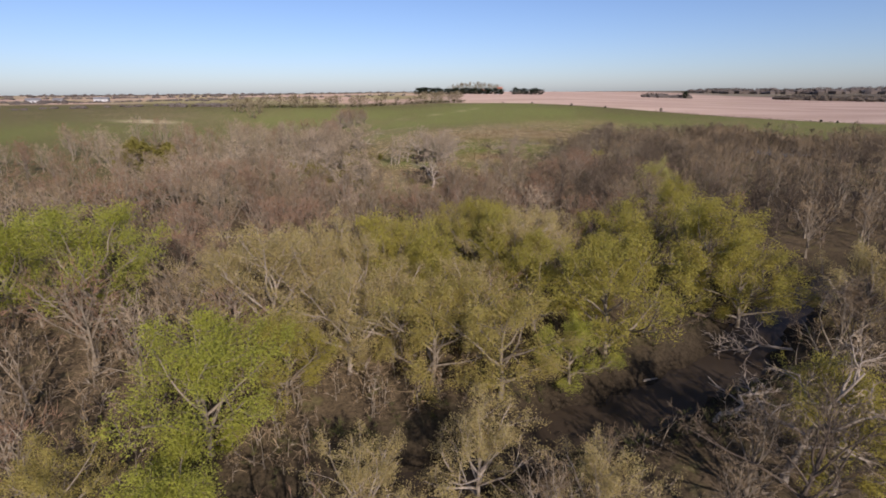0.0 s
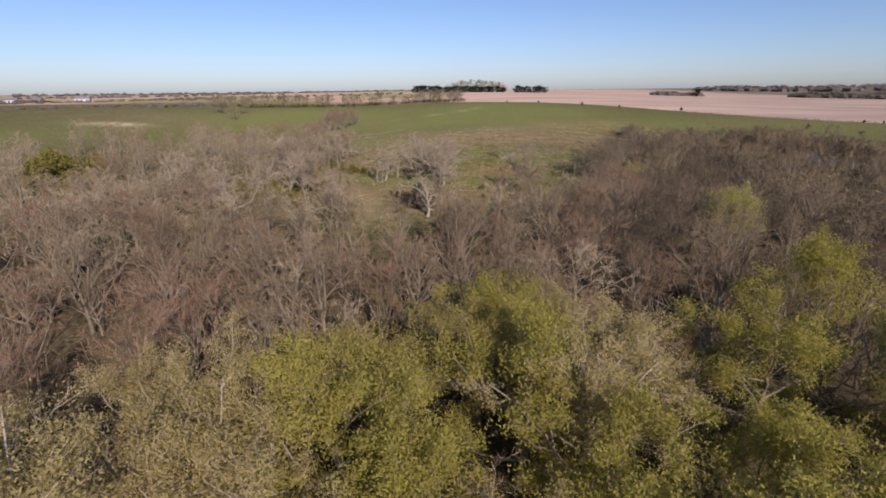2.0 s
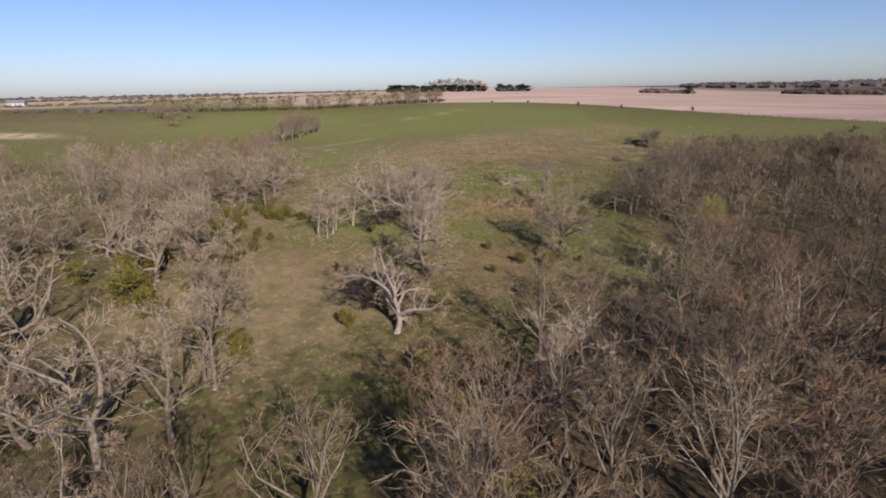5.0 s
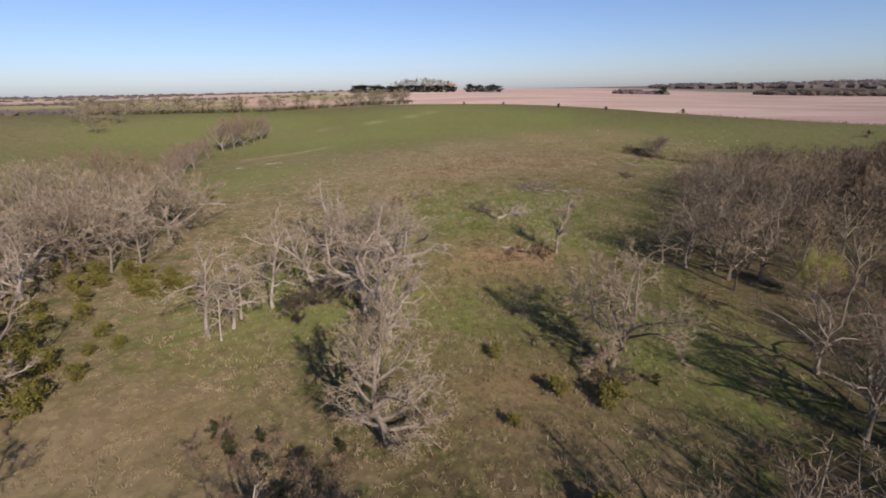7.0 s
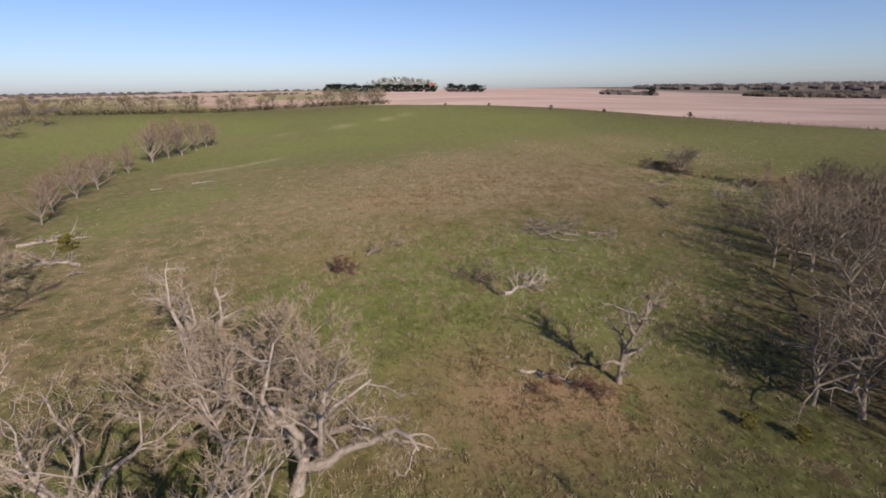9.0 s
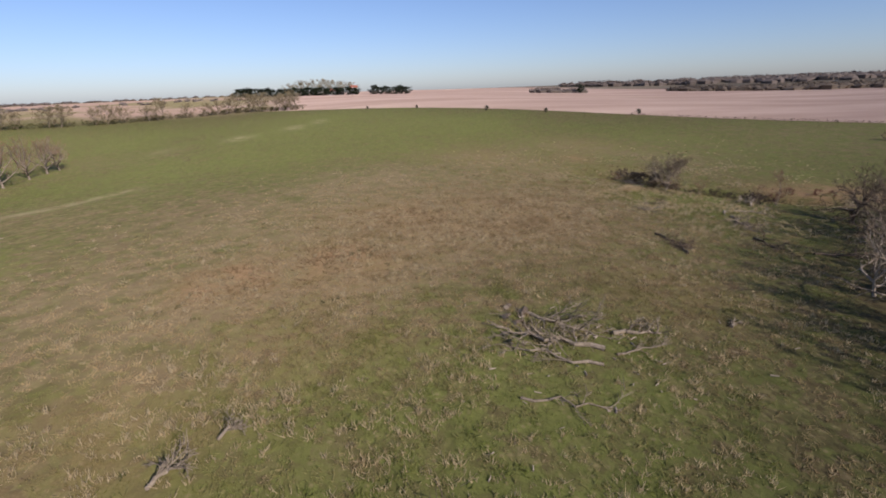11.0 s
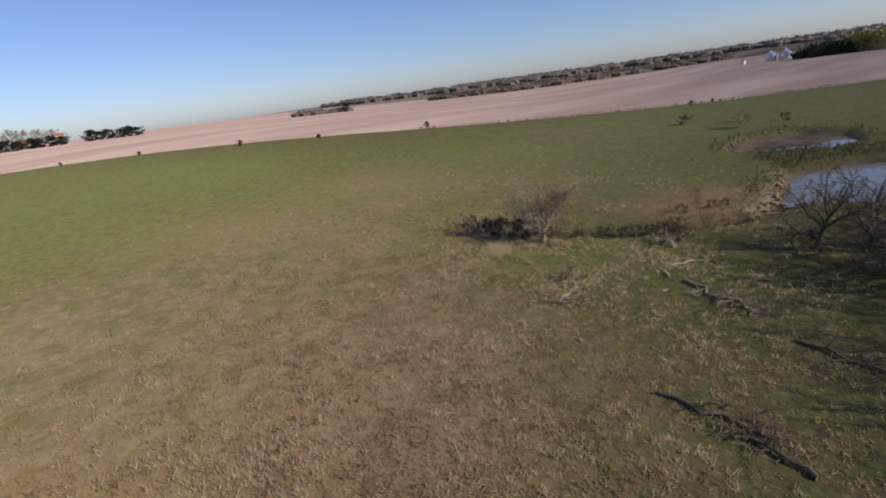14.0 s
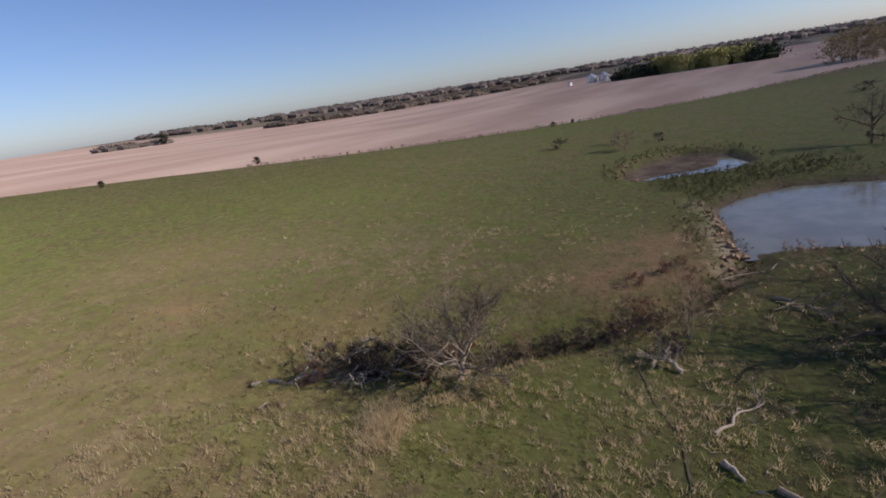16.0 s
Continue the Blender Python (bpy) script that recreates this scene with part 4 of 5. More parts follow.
GREEN = "tree in young yellow-green leaf beside the creek"
for k, x, y, t, lab in ([
    ("lime_tree", -38.6, 49, 11.5, "round lime-green tree in fresh leaf"),
    ("pale_tree", -17.9, 44.6, 11.6, "tall pale-trunked tree with whitish-green buds"),
    ("lime_tree", -17.0, 29.6, 9.4, "bright green tree in fresh leaf"),
    ("green_tree", -6.2, 53.5, 10.5, GREEN),
    ("green_tree", 3.8, 55.5, 10.5, GREEN),
    ("ochre_tree", -1.8, 38.5, 9.5, "creekside tree hung with ochre-brown catkins"),
    ("ochre_tree", 4.0, 37.0, 9.5, "creekside tree hung with ochre-yellow catkins"),
    ("green_tree", 14.3, 43.2, 11.0, GREEN),
    ("green_tree", 29.2, 56.5, 12.2, GREEN),
    ("lime_tree", 10.2, 39.5, 5.5, "small bright green creekside tree"),
    ("green_tree", 32.2, 53.0, 10.5, GREEN),
    ("lime_tree", -15.4, 21.5, 7.0, "bright lime-green young tree"),
    ("green_tree", 24.0, 26.5, 8.0, GREEN),
    ("pale_tree", 8.2, 55.5, 10.0, "pale thin-leaved tree budding by the creek"),
    ("pale_tree", -12.8, 54.6, 9.8, "pale thin-leaved tree budding by the creek"),
    ("pale_tree", -9.2, 40.0, 9.5, "thin pale tree budding by the creek"),
    ("pale_tree", -5.6, 43.0, 9.0, "thin pale tree budding by the creek"),
    ("lime_tree", -46, 48, 10.5, "round lime-green tree in fresh leaf"),
    ("pale_tree", 40, 46, 9.5, "pale thin-leaved tree budding by the creek"),
    ("green_tree", 3.3, 66.0, 9.2, GREEN),
    ("pale_tree", 10.2, 60.5, 9.4, "pale thin-leaved tree budding by the creek"),
    ("green_tree", 31.5, 70, 10.5, GREEN),
    ("green_tree", 20.5, 60, 10.0, GREEN),
    ("ochre_tree", -5.9, 60.0, 8.5, "creekside tree hung with ochre-brown catkins"),
    ("pale_tree", -19, 56, 8.0, "pale thin-leaved tree budding by the creek"),
    ("green_tree", 15.5, 51.0, 8.5, GREEN),
    ("pale_tree", -9.8, 48, 9.5, "pale thin-leaved tree budding by the creek"),
    ("pale_tree", -6.5, 75.0, 4.2, "low budding tree with silvery shoots"),
] + [
    ("pale_tree", 8.6, 70.0, 7.0, "pale thin-leaved tree budding by the creek"),
    ("green_tree", -1.5, 47.5, 9.6, GREEN),
    ("pale_tree", 1.5, 44.0, 9.0, "pale thin-leaved tree budding by the creek"),
    ("green_tree", 8.5, 48.5, 9.5, GREEN),
    ("pale_tree", -13.0, 49.5, 9.5, "pale thin-leaved tree budding by the creek"),
    ("pale_tree", -22.5, 48.0, 9.0, "pale thin-leaved tree budding by the creek"),
    ("ochre_tree", 1.5, 61.5, 9.0, "creekside tree hung with ochre-brown catkins"),
    ("green_tree", -13.5, 35.5, 7.5, GREEN),
    ("ochre_tree", -22, 22, 6.0, "brownish budding tree by the creek"),
    ("pale_tree", 1.5, 26.0, 7.0, "pale thin-leaved tree budding by the creek"),
    ("pale_tree", -5.5, 24, 6.5, "pale thin-leaved tree budding by the creek"),
    ("pale_tree", 8.0, 22.5, 6.0, "pale thin-leaved tree budding by the creek"),
]):
    plant(k, x, y, t, lab, name="leafing_tree", group="creekside trees in young leaf", wide=1.35 if k == "lime_tree" else 1.18)

# ---- the wood ----
rng = np.random.default_rng(7)
single, rest = [], []
spots = []
for u in np.arange(-122, 150, 5.0):
    for v in np.arange(13, 218, 5.0):
        x, y = u + rng.uniform(-2.2, 2.2), v + rng.uniform(-2.2, 2.2)
        w = woods(x, y)
        if w <= 0 or rng.uniform() > w * 0.97:
            continue
        if any((x - a) ** 2 + (y - b) ** 2 < 7.5 for a, b in PLACED[:150]) or math.hypot(x + 79, y - 129) < 9 or math.hypot(x - 39.5, y - 145) < 5.5 or math.hypot(x - 38.5, y - 99.5) < 5:
            continue
        if y < 62 and x > 0 and to_line(np.array([x]), np.array([y]), CREEK)[0] < 11:
            continue
        if y < 66 and -48 < x < 42 and rng.uniform() < (0.2 if x < -18 else 0.45):
            continue
        spots.append((x, y))
spots.sort(key=lambda p: abs(p[0] - 4) * 1.1 + (abs(p[1] - 95) * 0.55))
for q, (x, y) in enumerate(spots):
    tall = (8.2 + 0.9 * math.sin(x * 0.11) * math.sin(y * 0.09)) * rng.uniform(0.66, 1.24) * (0.92 if y > 110 else 1.0)
    if q < 200 or (q < 420 and -62 < x < -10 and y > 98):
        r = rng.uniform()
        if x < -15 and y > 95:
            k = "savanna_oak" if r < 0.5 else ("grey_bare" if r < 0.75 else "broad_bare")
        elif x > (14 if y < 105 else 30):
            k = "dark_bare" if r < 0.6 else ("tall_bare" if r < 0.9 else "russet_bare")
        else:
            k = "tall_bare" if r < 0.55 else ("russet_bare" if r < 0.8 else ("grey_bare" if r < 0.96 or y < 70 else "dead_bare"))
        if k == "tall_bare" and rng.uniform() < 0.4:
            k = "fan_bare"
        plant(k, x, y, tall, {"savanna_oak": "spreading gnarled oak with pale limbs, leafless", "fan_bare": "leafless tree with pale fanned limbs in the wood", "grey_bare": "grey leafless tree in the wood", "broad_bare": "spreading leafless tree in the wood", "tall_bare": "tall leafless brown tree in the wood", "russet_bare": "many-stemmed russet-twigged tree in the wood",
                              "dark_bare": "dark-barked leafless tree in the wood", "dead_bare": "dead white-limbed tree in the wood"}[k], group="woodland trees", wide=rng.uniform(0.95, 1.25), name="dead_tree" if k == "dead_bare" else "tree")
    elif not (abs(x - 4) > 80 and rng.uniform() < 0.45):
        rest.append((x, y, tall * 1.04))


def arrays(kind_name, v):
    out = []
    for pn, me in KINDS[kind_name][v][1]:
        co = np.empty(len(me.vertices) * 3, np.float32)
        me.vertices.foreach_get("co", co)
        ix = np.empty(len(me.loops), np.int32)
        me.loops.foreach_get("vertex_index", ix)
        out.append((pn, co.reshape(-1, 3), ix.reshape(-1, 3), me.materials[0]))
    return out


def mass(name, label, category, kind_name, rows, seed=1, mats=None):
    """Many trees too far or too dense to count, in one mesh."""
    rg = np.random.default_rng(seed)
    lib = [arrays(kind_name, v) for v in range(len(KINDS[kind_name]))]
    full = KINDS[kind_name][0][0]
    vs, fs, ss, n = [], [], [], 0
    zs = lie(np.array([r[0] for r in rows]), np.array([r[1] for r in rows]))
    for (x, y, tall), z in zip(rows, zs):
        c, s, k = math.cos(a := rg.uniform(0, 6.28)), math.sin(a), tall / full
        for slot, (pn, co, ix, mt) in enumerate(lib[rg.integers(len(lib))]):
            vs.append(np.stack([(co[:, 0] * c - co[:, 1] * s) * k + x, (co[:, 0] * s + co[:, 1] * c) * k + y, co[:, 2] * k + z], -1))
            fs.append(ix + n)
            ss.append(np.full(len(ix), slot))
            n += len(co)
    mt = mats or [p[3] for p in lib[0]]
    return tagged(new(name, mesh_of(name, np.vstack(vs), np.vstack(fs), mt, False, np.concatenate(ss))), label, category, kind="stuff")


for _ in range(95):
    rest.append((rng.uniform(86, 108), rng.uniform(166, 204), rng.uniform(8.5, 10.5)))
    rest.append((rng.uniform(106, 146), rng.uniform(158, 180), rng.uniform(6.5, 9)))
shares = {"russet": [], "grey": [], "brown": [], "dark": [], "dusky": []}
for r in rest:
    tone = wobble(r[0], r[1], 16.0, 0.7) + rng.normal() * 0.5
    if r[0] < 22:
        shares["russet" if tone > 0.45 else ("grey" if tone < -0.35 or (r[1] > 120 and tone < 0.1) else "brown")].append(r)
    else:
        shares["dark" if tone > 0.15 else "dusky"].append(r)
mass("woodland", "dense leafless brown woodland along the creek", "wood", "far_bare", shares["brown"])
mass("woodland", "dense leafless russet woodland along the creek", "wood", "far_bare", shares["russet"], 21, [BARK, BARK, TWIG_RED])
mass("woodland", "dense leafless grey woodland west of the pasture", "wood", "far_bare", shares["grey"], 22, [BARK_PALE, BARK_PALE, TWIG_GREY])
mass("woodland", "dark leafless woodland on the pond side", "wood", "far_bare", shares["dark"], 2, [BARK_DARK, BARK_DARK, TWIG_DUSK])
mass("woodland", "dusky brown leafless woodland on the pond side", "wood", "far_bare", shares["dusky"], 23, [BARK, BARK, TWIG])

# undergrowth between the trunks
kind("brush", 4, BARK, TWIG_FAR, tall=2.6, girth=0.05, bole=0.1, limbs=3, wide=0.5, stems=1, subs=3, shoots=2, twigs=2, twig_len=0.8, twig_w=0.05, light=True)
low = []
for _ in range(5200):
    x, y = rng.uniform(-110, 120), rng.uniform(14, 214)
    if rng.uniform() < woods(x, y):
        low.append((x, y, rng.uniform(1.2, 3.4)))
for _ in range(900):
    x, y = rng.uniform(-55, 45), rng.uniform(13, 72)
    if to_line(np.array([x]), np.array([y]), CREEK)[0] > 4.5:
        low.insert(0, (x, y, rng.uniform(1.0, 3.2)))
for _ in range(420):
    x, y = rng.uniform(-62, 2), rng.uniform(13, 50)
    if to_line(np.array([x]), np.array([y]), CREEK)[0] > 5.5:
        low.insert(0, (x, y, rng.uniform(2.0, 4.2)))
mass("undergrowth", "tangled leafless brush under the trees", "brush", "brush", low[:1350], 3)

# ---- scrub and cedar bushes in the pasture ----
for x, y, t in ([
    (9, 123.4, 1.5),
    (-0.1, 120.2, 1.8),
    (10.2, 134.2, 1.4),
    (13.3, 132.8, 1.9),
    (6.6, 139.2, 1.1),
    (6.2, 130.9, 1.0),
    (-23.6, 142.3, 1.0),
    (-25.3, 134.6, 2.0),
    (-35.3, 136.8, 2.6),
    (-28, 157.4, 1.5),
    (-39.4, 165.2, 2.0),
    (-25.4, 141.4, 1.0),
    (25.1, 158.2, 1.0),
    (27.4, 156.8, 1.0),
    (-27.5, 133, 2.4),
    (-33, 133.5, 2.4),
    (-31, 138, 1.6),
    (-37.5, 150, 1.9),
    (-34, 155, 1.6),
    (-31.5, 152, 1.4),
    (-24.5, 121, 2.6),
    (-28.5, 119.5, 2.8),
    (-32, 122.5, 3.0),
    (-18, 112.5, 2.2),
    (-27, 125, 2.0),
    (-35.2, 128.7, 2.6),
    (-33, 126.4, 2.3),
    (-37, 131, 2.4),
    (-31, 124, 1.7),
    (-39.5, 135, 2.2),
    (-20.6, 113.6, 1.9),
    (-17.2, 112, 1.7),
    (-22.6, 114.8, 1.5),
    (-34, 130.6, 1.6),
    (-85, 137, 7.2),
    (-80, 139, 6.4),
    (-76, 136.5, 5.6),
] + [
    (-83, 133.5, 6.8),
    (-90, 136, 5.6),
    (-44, 141, 2.5),
    (-41, 128, 2.5),
    (3.5, 96, 2.4),
    (-36, 183, 2.0),
    (-34.5, 197, 1.8),
    (-9, 117, 1.6),
    (-2, 109, 2.0),
]):
    plant("cedar", x, y, t, "olive-green cedar bush in dry grass" if t < 3.5 else "stand of olive-green cedar among bare trees", "bush", "cedar_bush", group="cedar bushes", wide=1.35)
for x, y, t in [(-6.5, 121.5, 3.2), (-8.5, 120.2, 2.8), (-4.2, 122.4, 2.6), (-10.3, 146.5, 2.4), (14.6, 134.6, 1.6), (-8, 149.5, 2.2), (-3.5, 143, 2.0), (70.2, 248.3, 2.2), (71.8, 246.5, 2.4), (69, 250.3, 1.8), (79, 240, 1.8), (81, 238.5, 1.7), (72.6, 248.0, 2.6), (70.6, 250.2, 2.5), (68.8, 252.2, 2.2), (73.5, 245.8, 1.8), (84.5, 234.8, 1.6), (82.8, 235.8, 1.6), (87, 234.2, 1.4), (77, 242.6, 1.5), (160.9, 268.3, 2.2), (170, 248.6, 1.8), (80.2, 231.9, 1.8)]:
    plant("shrub_dark", x, y, t, "dark leafless thicket in the grass", "shrub", "shrub", group="thickets", wide=1.3)
for x, y, t in [(-1.4, 182.8, 1.7), (-0.4, 182.4, 1.2), (16, 162.3, 1.1), (16.9, 161.6, 1.0), (14, 163.4, 0.9), (12.6, 162.2, 0.8), (71.2, 246.2, 1.3), (75, 246, 1.8), (67.5, 252.5, 1.4), (93, 237, 1.2), (97, 235, 1.2), (88, 235.3, 1.5), (99.5, 234, 1.0)]:
    plant("shrub_red", x, y, t, "red-brown leafless shrub in the grass", "shrub", "shrub", group="russet shrubs", wide=1.3)

rng = np.random.default_rng(41)
for q in range(30):
    k = q / 29
    x, y = -41 + 19 * k + rng.uniform(-2.2, 2.2), 161.5 - 9 * k + rng.uniform(-2.6, 2.6)
    plant("cedar", x, y, rng.uniform(0.6, 1.7), "olive-green cedar bush in dry grass", "bush", "cedar_bush", group="cedar bushes", wide=1.35)
for x, y, t in [(-28, 137.3, 2.1), (-25.6, 135.2, 1.8), (-27.4, 139.4, 1.7), (-30, 141, 2.0), (-26, 144.4, 1.2), (-34.5, 149.4, 1.6), (-29.5, 148, 1.4), (-32, 145.5, 1.8), (-36.5, 144, 2.2), (-24.5, 138, 1.2)]:
    plant("cedar", x, y, t, "olive-green cedar bush in dry grass", "bush", "cedar_bush", group="cedar bushes", wide=1.5)
for x, y, t in [(-12.6, 131.0, 1.7), (-11.2, 129.4, 2.2), (-9.6, 130.4, 1.5), (-8.8, 127.4, 2.4), (-6.3, 127.6, 2.2), (-4.6, 129.0, 1.5), (-7.4, 125.2, 2.0), (17.9, 135.2, 1.6), (21.5, 137.6, 1.2), (9.8, 134.5, 1.2)]:
    plant("cedar_dusk", x, y, t * 0.55, "dark green young cedar in the grass", "bush", "cedar_bush", group="dark young cedars", wide=1.2)

for x, y, t in [(-11.6, 130.2, 1.6), (-8.4, 128.6, 1.8), (-6.0, 126.4, 1.9), (-9.6, 126.2, 2.1), (-12.8, 128.2, 1.7), (-4.2, 127.0, 1.5), (24.5, 133, 1.6), (27.0, 140, 1.8), (20.5, 127, 1.7), (30.5, 150.5, 1.6)]:
    plant("shrub_bare", x, y, t, "brown leafless thicket in the grass", "shrub", "shrub", group="thickets", wide=1.2)
plant("hedge_tree", 159.9, 253.6, 4.2, "dense leafless brown bush by the mud basin", "shrub", "shrub", wide=1.1)
plant("hedge_tree", 166.5, 257.0, 3.2, "dense leafless brown bush by the mud basin", "shrub", "shrub", wide=1.1)

plant("oak_fine", -3.2, 161.6, 7.4, "dead grey tree with a dense twiggy crown", name="dead_tree")
plant("oak_fine", -7.2, 159.4, 6.4, "dead grey tree with a dense twiggy crown", name="dead_tree")

# tree row and hedge on the west side of the pasture
for x, y, t in [(-56.8, 232.8, 6.5), (-55, 238, 6), (-58.5, 245, 7.5), (-56.5, 249, 7), (-61, 258, 6.5), (-63, 267.5, 6.5), (-60, 271, 6), (-63.7, 280, 6.5), (-61.6, 290, 9.5), (-63, 294, 11), (-60, 297.6, 11), (-58, 303, 10), (-61, 308, 11), (-57, 313, 10), (-55.8, 320, 9.5), (-54.5, 324, 8), (-52, 225, 6.5), (-48, 215, 6)]:
    plant("fan_bare", x, y, t, "bare tree in a row along the pasture", "tree", "hedgerow_tree", group="pasture tree row", wide=1.15)
hedge = [(-174, 422), (-124, 442), (-84, 452), (-54, 464), (-20, 473), (10, 459)]
for (ax, ay), (bx, by) in zip(hedge[:-1], hedge[1:]):
    steps = int(math.hypot(bx - ax, by - ay) / 7.5)
    for q in range(steps):
        k = (q + rng.uniform(0, 0.8)) / steps
        plant("hedge_tree", ax + (bx - ax) * k, ay + (by - ay) * k, rng.uniform(6, 10.5), "bare tree in a distant hedgerow", "tree", "hedgerow_tree", group="hedgerow trees", wide=1.25)
plant("hedge_tree", -128, 338, 10.0, "lone bare tree in the green pasture", "tree", "hedgerow_tree")
for x, y in [(-150, 372), (-158, 380), (-140, 380), (-152, 388)]:
    plant("hedge_tree", x, y, 9.5, "bare tree in a distant clump", "tree", "hedgerow_tree", group="pasture clump")
# cedars and weeds along the field's edge
for x, y, t in [(83.5, 371, 2.2), (103, 356, 1.8), (134.2, 340.5, 2.3), (60, 398, 1.6), (197, 283, 1.6), (203, 279, 1.4), (40, 416, 1.5)]:
    plant("evergreen", x, y, t * 0.75, "small dark cedar on the field's edge", "tree", "cedar_tree", group="field edge cedars", wide=1.3)

# ---- far things ----
def blob_wood(name, label, rows, mat, seed, n=34, spray=0.13, core=1.0):
    """Far woods: crowns of loose leaf sprays, uneven in outline."""
    rg = np.random.default_rng(seed)
    s = Sheaf()
    zs = lie(np.array([r[0] for r in rows]), np.array([r[1] for r in rows]))
    a = np.arange(6) * np.pi / 3
    for (x, y, r, t), z in zip(rows, zs):
        rings = [np.stack([np.cos(a) * r * q, np.sin(a) * r * q, np.full(6, t * e)], -1) * rg.uniform(0.75, 1.2, (6, 1)) for q, e in ((0.9 * core, -0.05), (core, 0.4))]
        s.add(np.vstack([*rings, [[0, 0, t * (0.55 + 0.2 * core)]]]) + [x, y, z], [[q, (q + 1) % 6, 6 + (q + 1) % 6] for q in range(6)] + [[q, 6 + (q + 1) % 6, 6 + q] for q in range(6)] + [[6 + q, 6 + (q + 1) % 6, 12] for q in range(6)])
        p = rg.normal(size=(n, 3)) * [r * 0.42, r * 0.42, t * 0.19] + [x, y, z + t * 0.5]
        p[:, 2] = np.clip(p[:, 2], z + 0.2, z + t * 0.8)
        s.leaves(p, np.full(n, max(0.5, t * spray)) * rg.uniform(0.6, 1.4, n), rg)
    return tagged(part(name, s.mesh(name, mat), None), label, "wood", kind="stuff")


def strip(ax, ay, bx, by, n, wide, tall, rg):
    return [(ax + (bx - ax) * k + rg.normal() * wide, ay + (by - ay) * k + rg.normal() * wide, tall * 1.1, tall * rg.uniform(0.55, 1.25)) for k in rg.uniform(0, 1, n)]


rg = np.random.default_rng(21)
for q in range(26):
    k = q / 25
    if 0.70 < k < 0.80:
        continue
    plant("evergreen", -45 + 157 * k + rg.uniform(-1, 1), 689 - 8 * k + rg.uniform(-3, 3), rg.uniform(5.5, 7.5), "dark evergreen in a farm windbreak", "tree", "evergreen_tree", group="farm windbreak", wide=2.1)
for x, y, t in [(12, 695, 13), (22, 698, 14), (33, 700, 14), (42, 696, 13), (50, 700, 12), (2, 697, 11), (60, 702, 11)]:
    plant("hedge_tree", x, y, t, "bare shade tree in a distant farmyard", "tree", "shade_tree", group="farmyard trees", wide=1.2)
for x, y, t in [(-26, 480, 9.5), (-10, 478, 9), (2, 470, 9)]:
    plant("hedge_tree", x, y, t, "bare tree in a distant hedgerow", "tree", "hedgerow_tree", group="hedgerow trees", wide=1.25)


def house(x, y, w, d, wall_h, roof_h, turn, label, roof_mat=ROOF_GREY, name="house"):
    t = thing(name, pose(x, y, h(x, y) - 0.2, 0, 0, turn), label, "building")
    bm = bmesh.new()
    bbox_add(bm, -w / 2, -d / 2, 0, w / 2, d / 2, wall_h)
    part("wall", bm, PAINT, t)
    bm = bmesh.new()
    e = 0.4
    vs = [bm.verts.new(p) for p in [(-w / 2 - e, -d / 2 - e, wall_h), (w / 2 + e, -d / 2 - e, wall_h), (w / 2 + e, d / 2 + e, wall_h), (-w / 2 - e, d / 2 + e, wall_h), (-w / 2 - e, 0, wall_h + roof_h), (w / 2 + e, 0, wall_h + roof_h)]]
    for f in ((0, 1, 5, 4), (2, 3, 4, 5), (1, 2, 5), (3, 0, 4), (3, 2, 1, 0)):
        bm.faces.new([vs[q] for q in f])
    part("roof", bm, roof_mat, t)
    for q in (-0.3, 0.3):
        bm = bmesh.new()
        bbox_add(bm, q * w - 0.6, -d / 2 - 0.06, 1.0, q * w + 0.6, -d / 2 + 0.02, 2.3)
        win = part("window", bm, PAINT, t)
        bm = bmesh.new()
        bbox_add(bm, q * w - 0.5, -d / 2 - 0.09, 1.1, q * w + 0.5, -d / 2 - 0.05, 2.2)
        part("pane", bm, DARK_PANE, win, "dark glass")
    bm = bmesh.new()
    bbox_add(bm, -0.5, -d / 2 - 0.06, 0.15, 0.5, -d / 2 + 0.02, 2.2)
    part("door", bm, DARK_PANE, t)
    return t


house(44, 690, 12, 8, 3.4, 3.0, 8, "white farmhouse with a rust-red roof among trees", ROOF_RED)
house(62, 692, 6, 5, 6.5, 2.2, 8, "tall pale farm shed with a red roof", ROOF_RED, "farm_shed")
house(-446, 556, 13, 8, 3.0, 2.4, 30, "white farmhouse far across the fields")
house(-431, 572, 9, 7, 2.8, 2.0, 20, "white outbuilding far across the fields")
house(-395, 590, 14, 8, 3.0, 2.2, 20, "long white barn far across the fields")
house(534, 338, 10, 8, 4.0, 2.2, 80, "grey farm building beside the grain bins")
house(521, 386, 2.6, 2.6, 3.4, 1.0, 70, "small white shed at the field's far end", name="shed")
plant("shrub_dark", 229, 206.5, 2.2, "dark brush pile in the far pasture", "shrub", "shrub", wide=2.0)


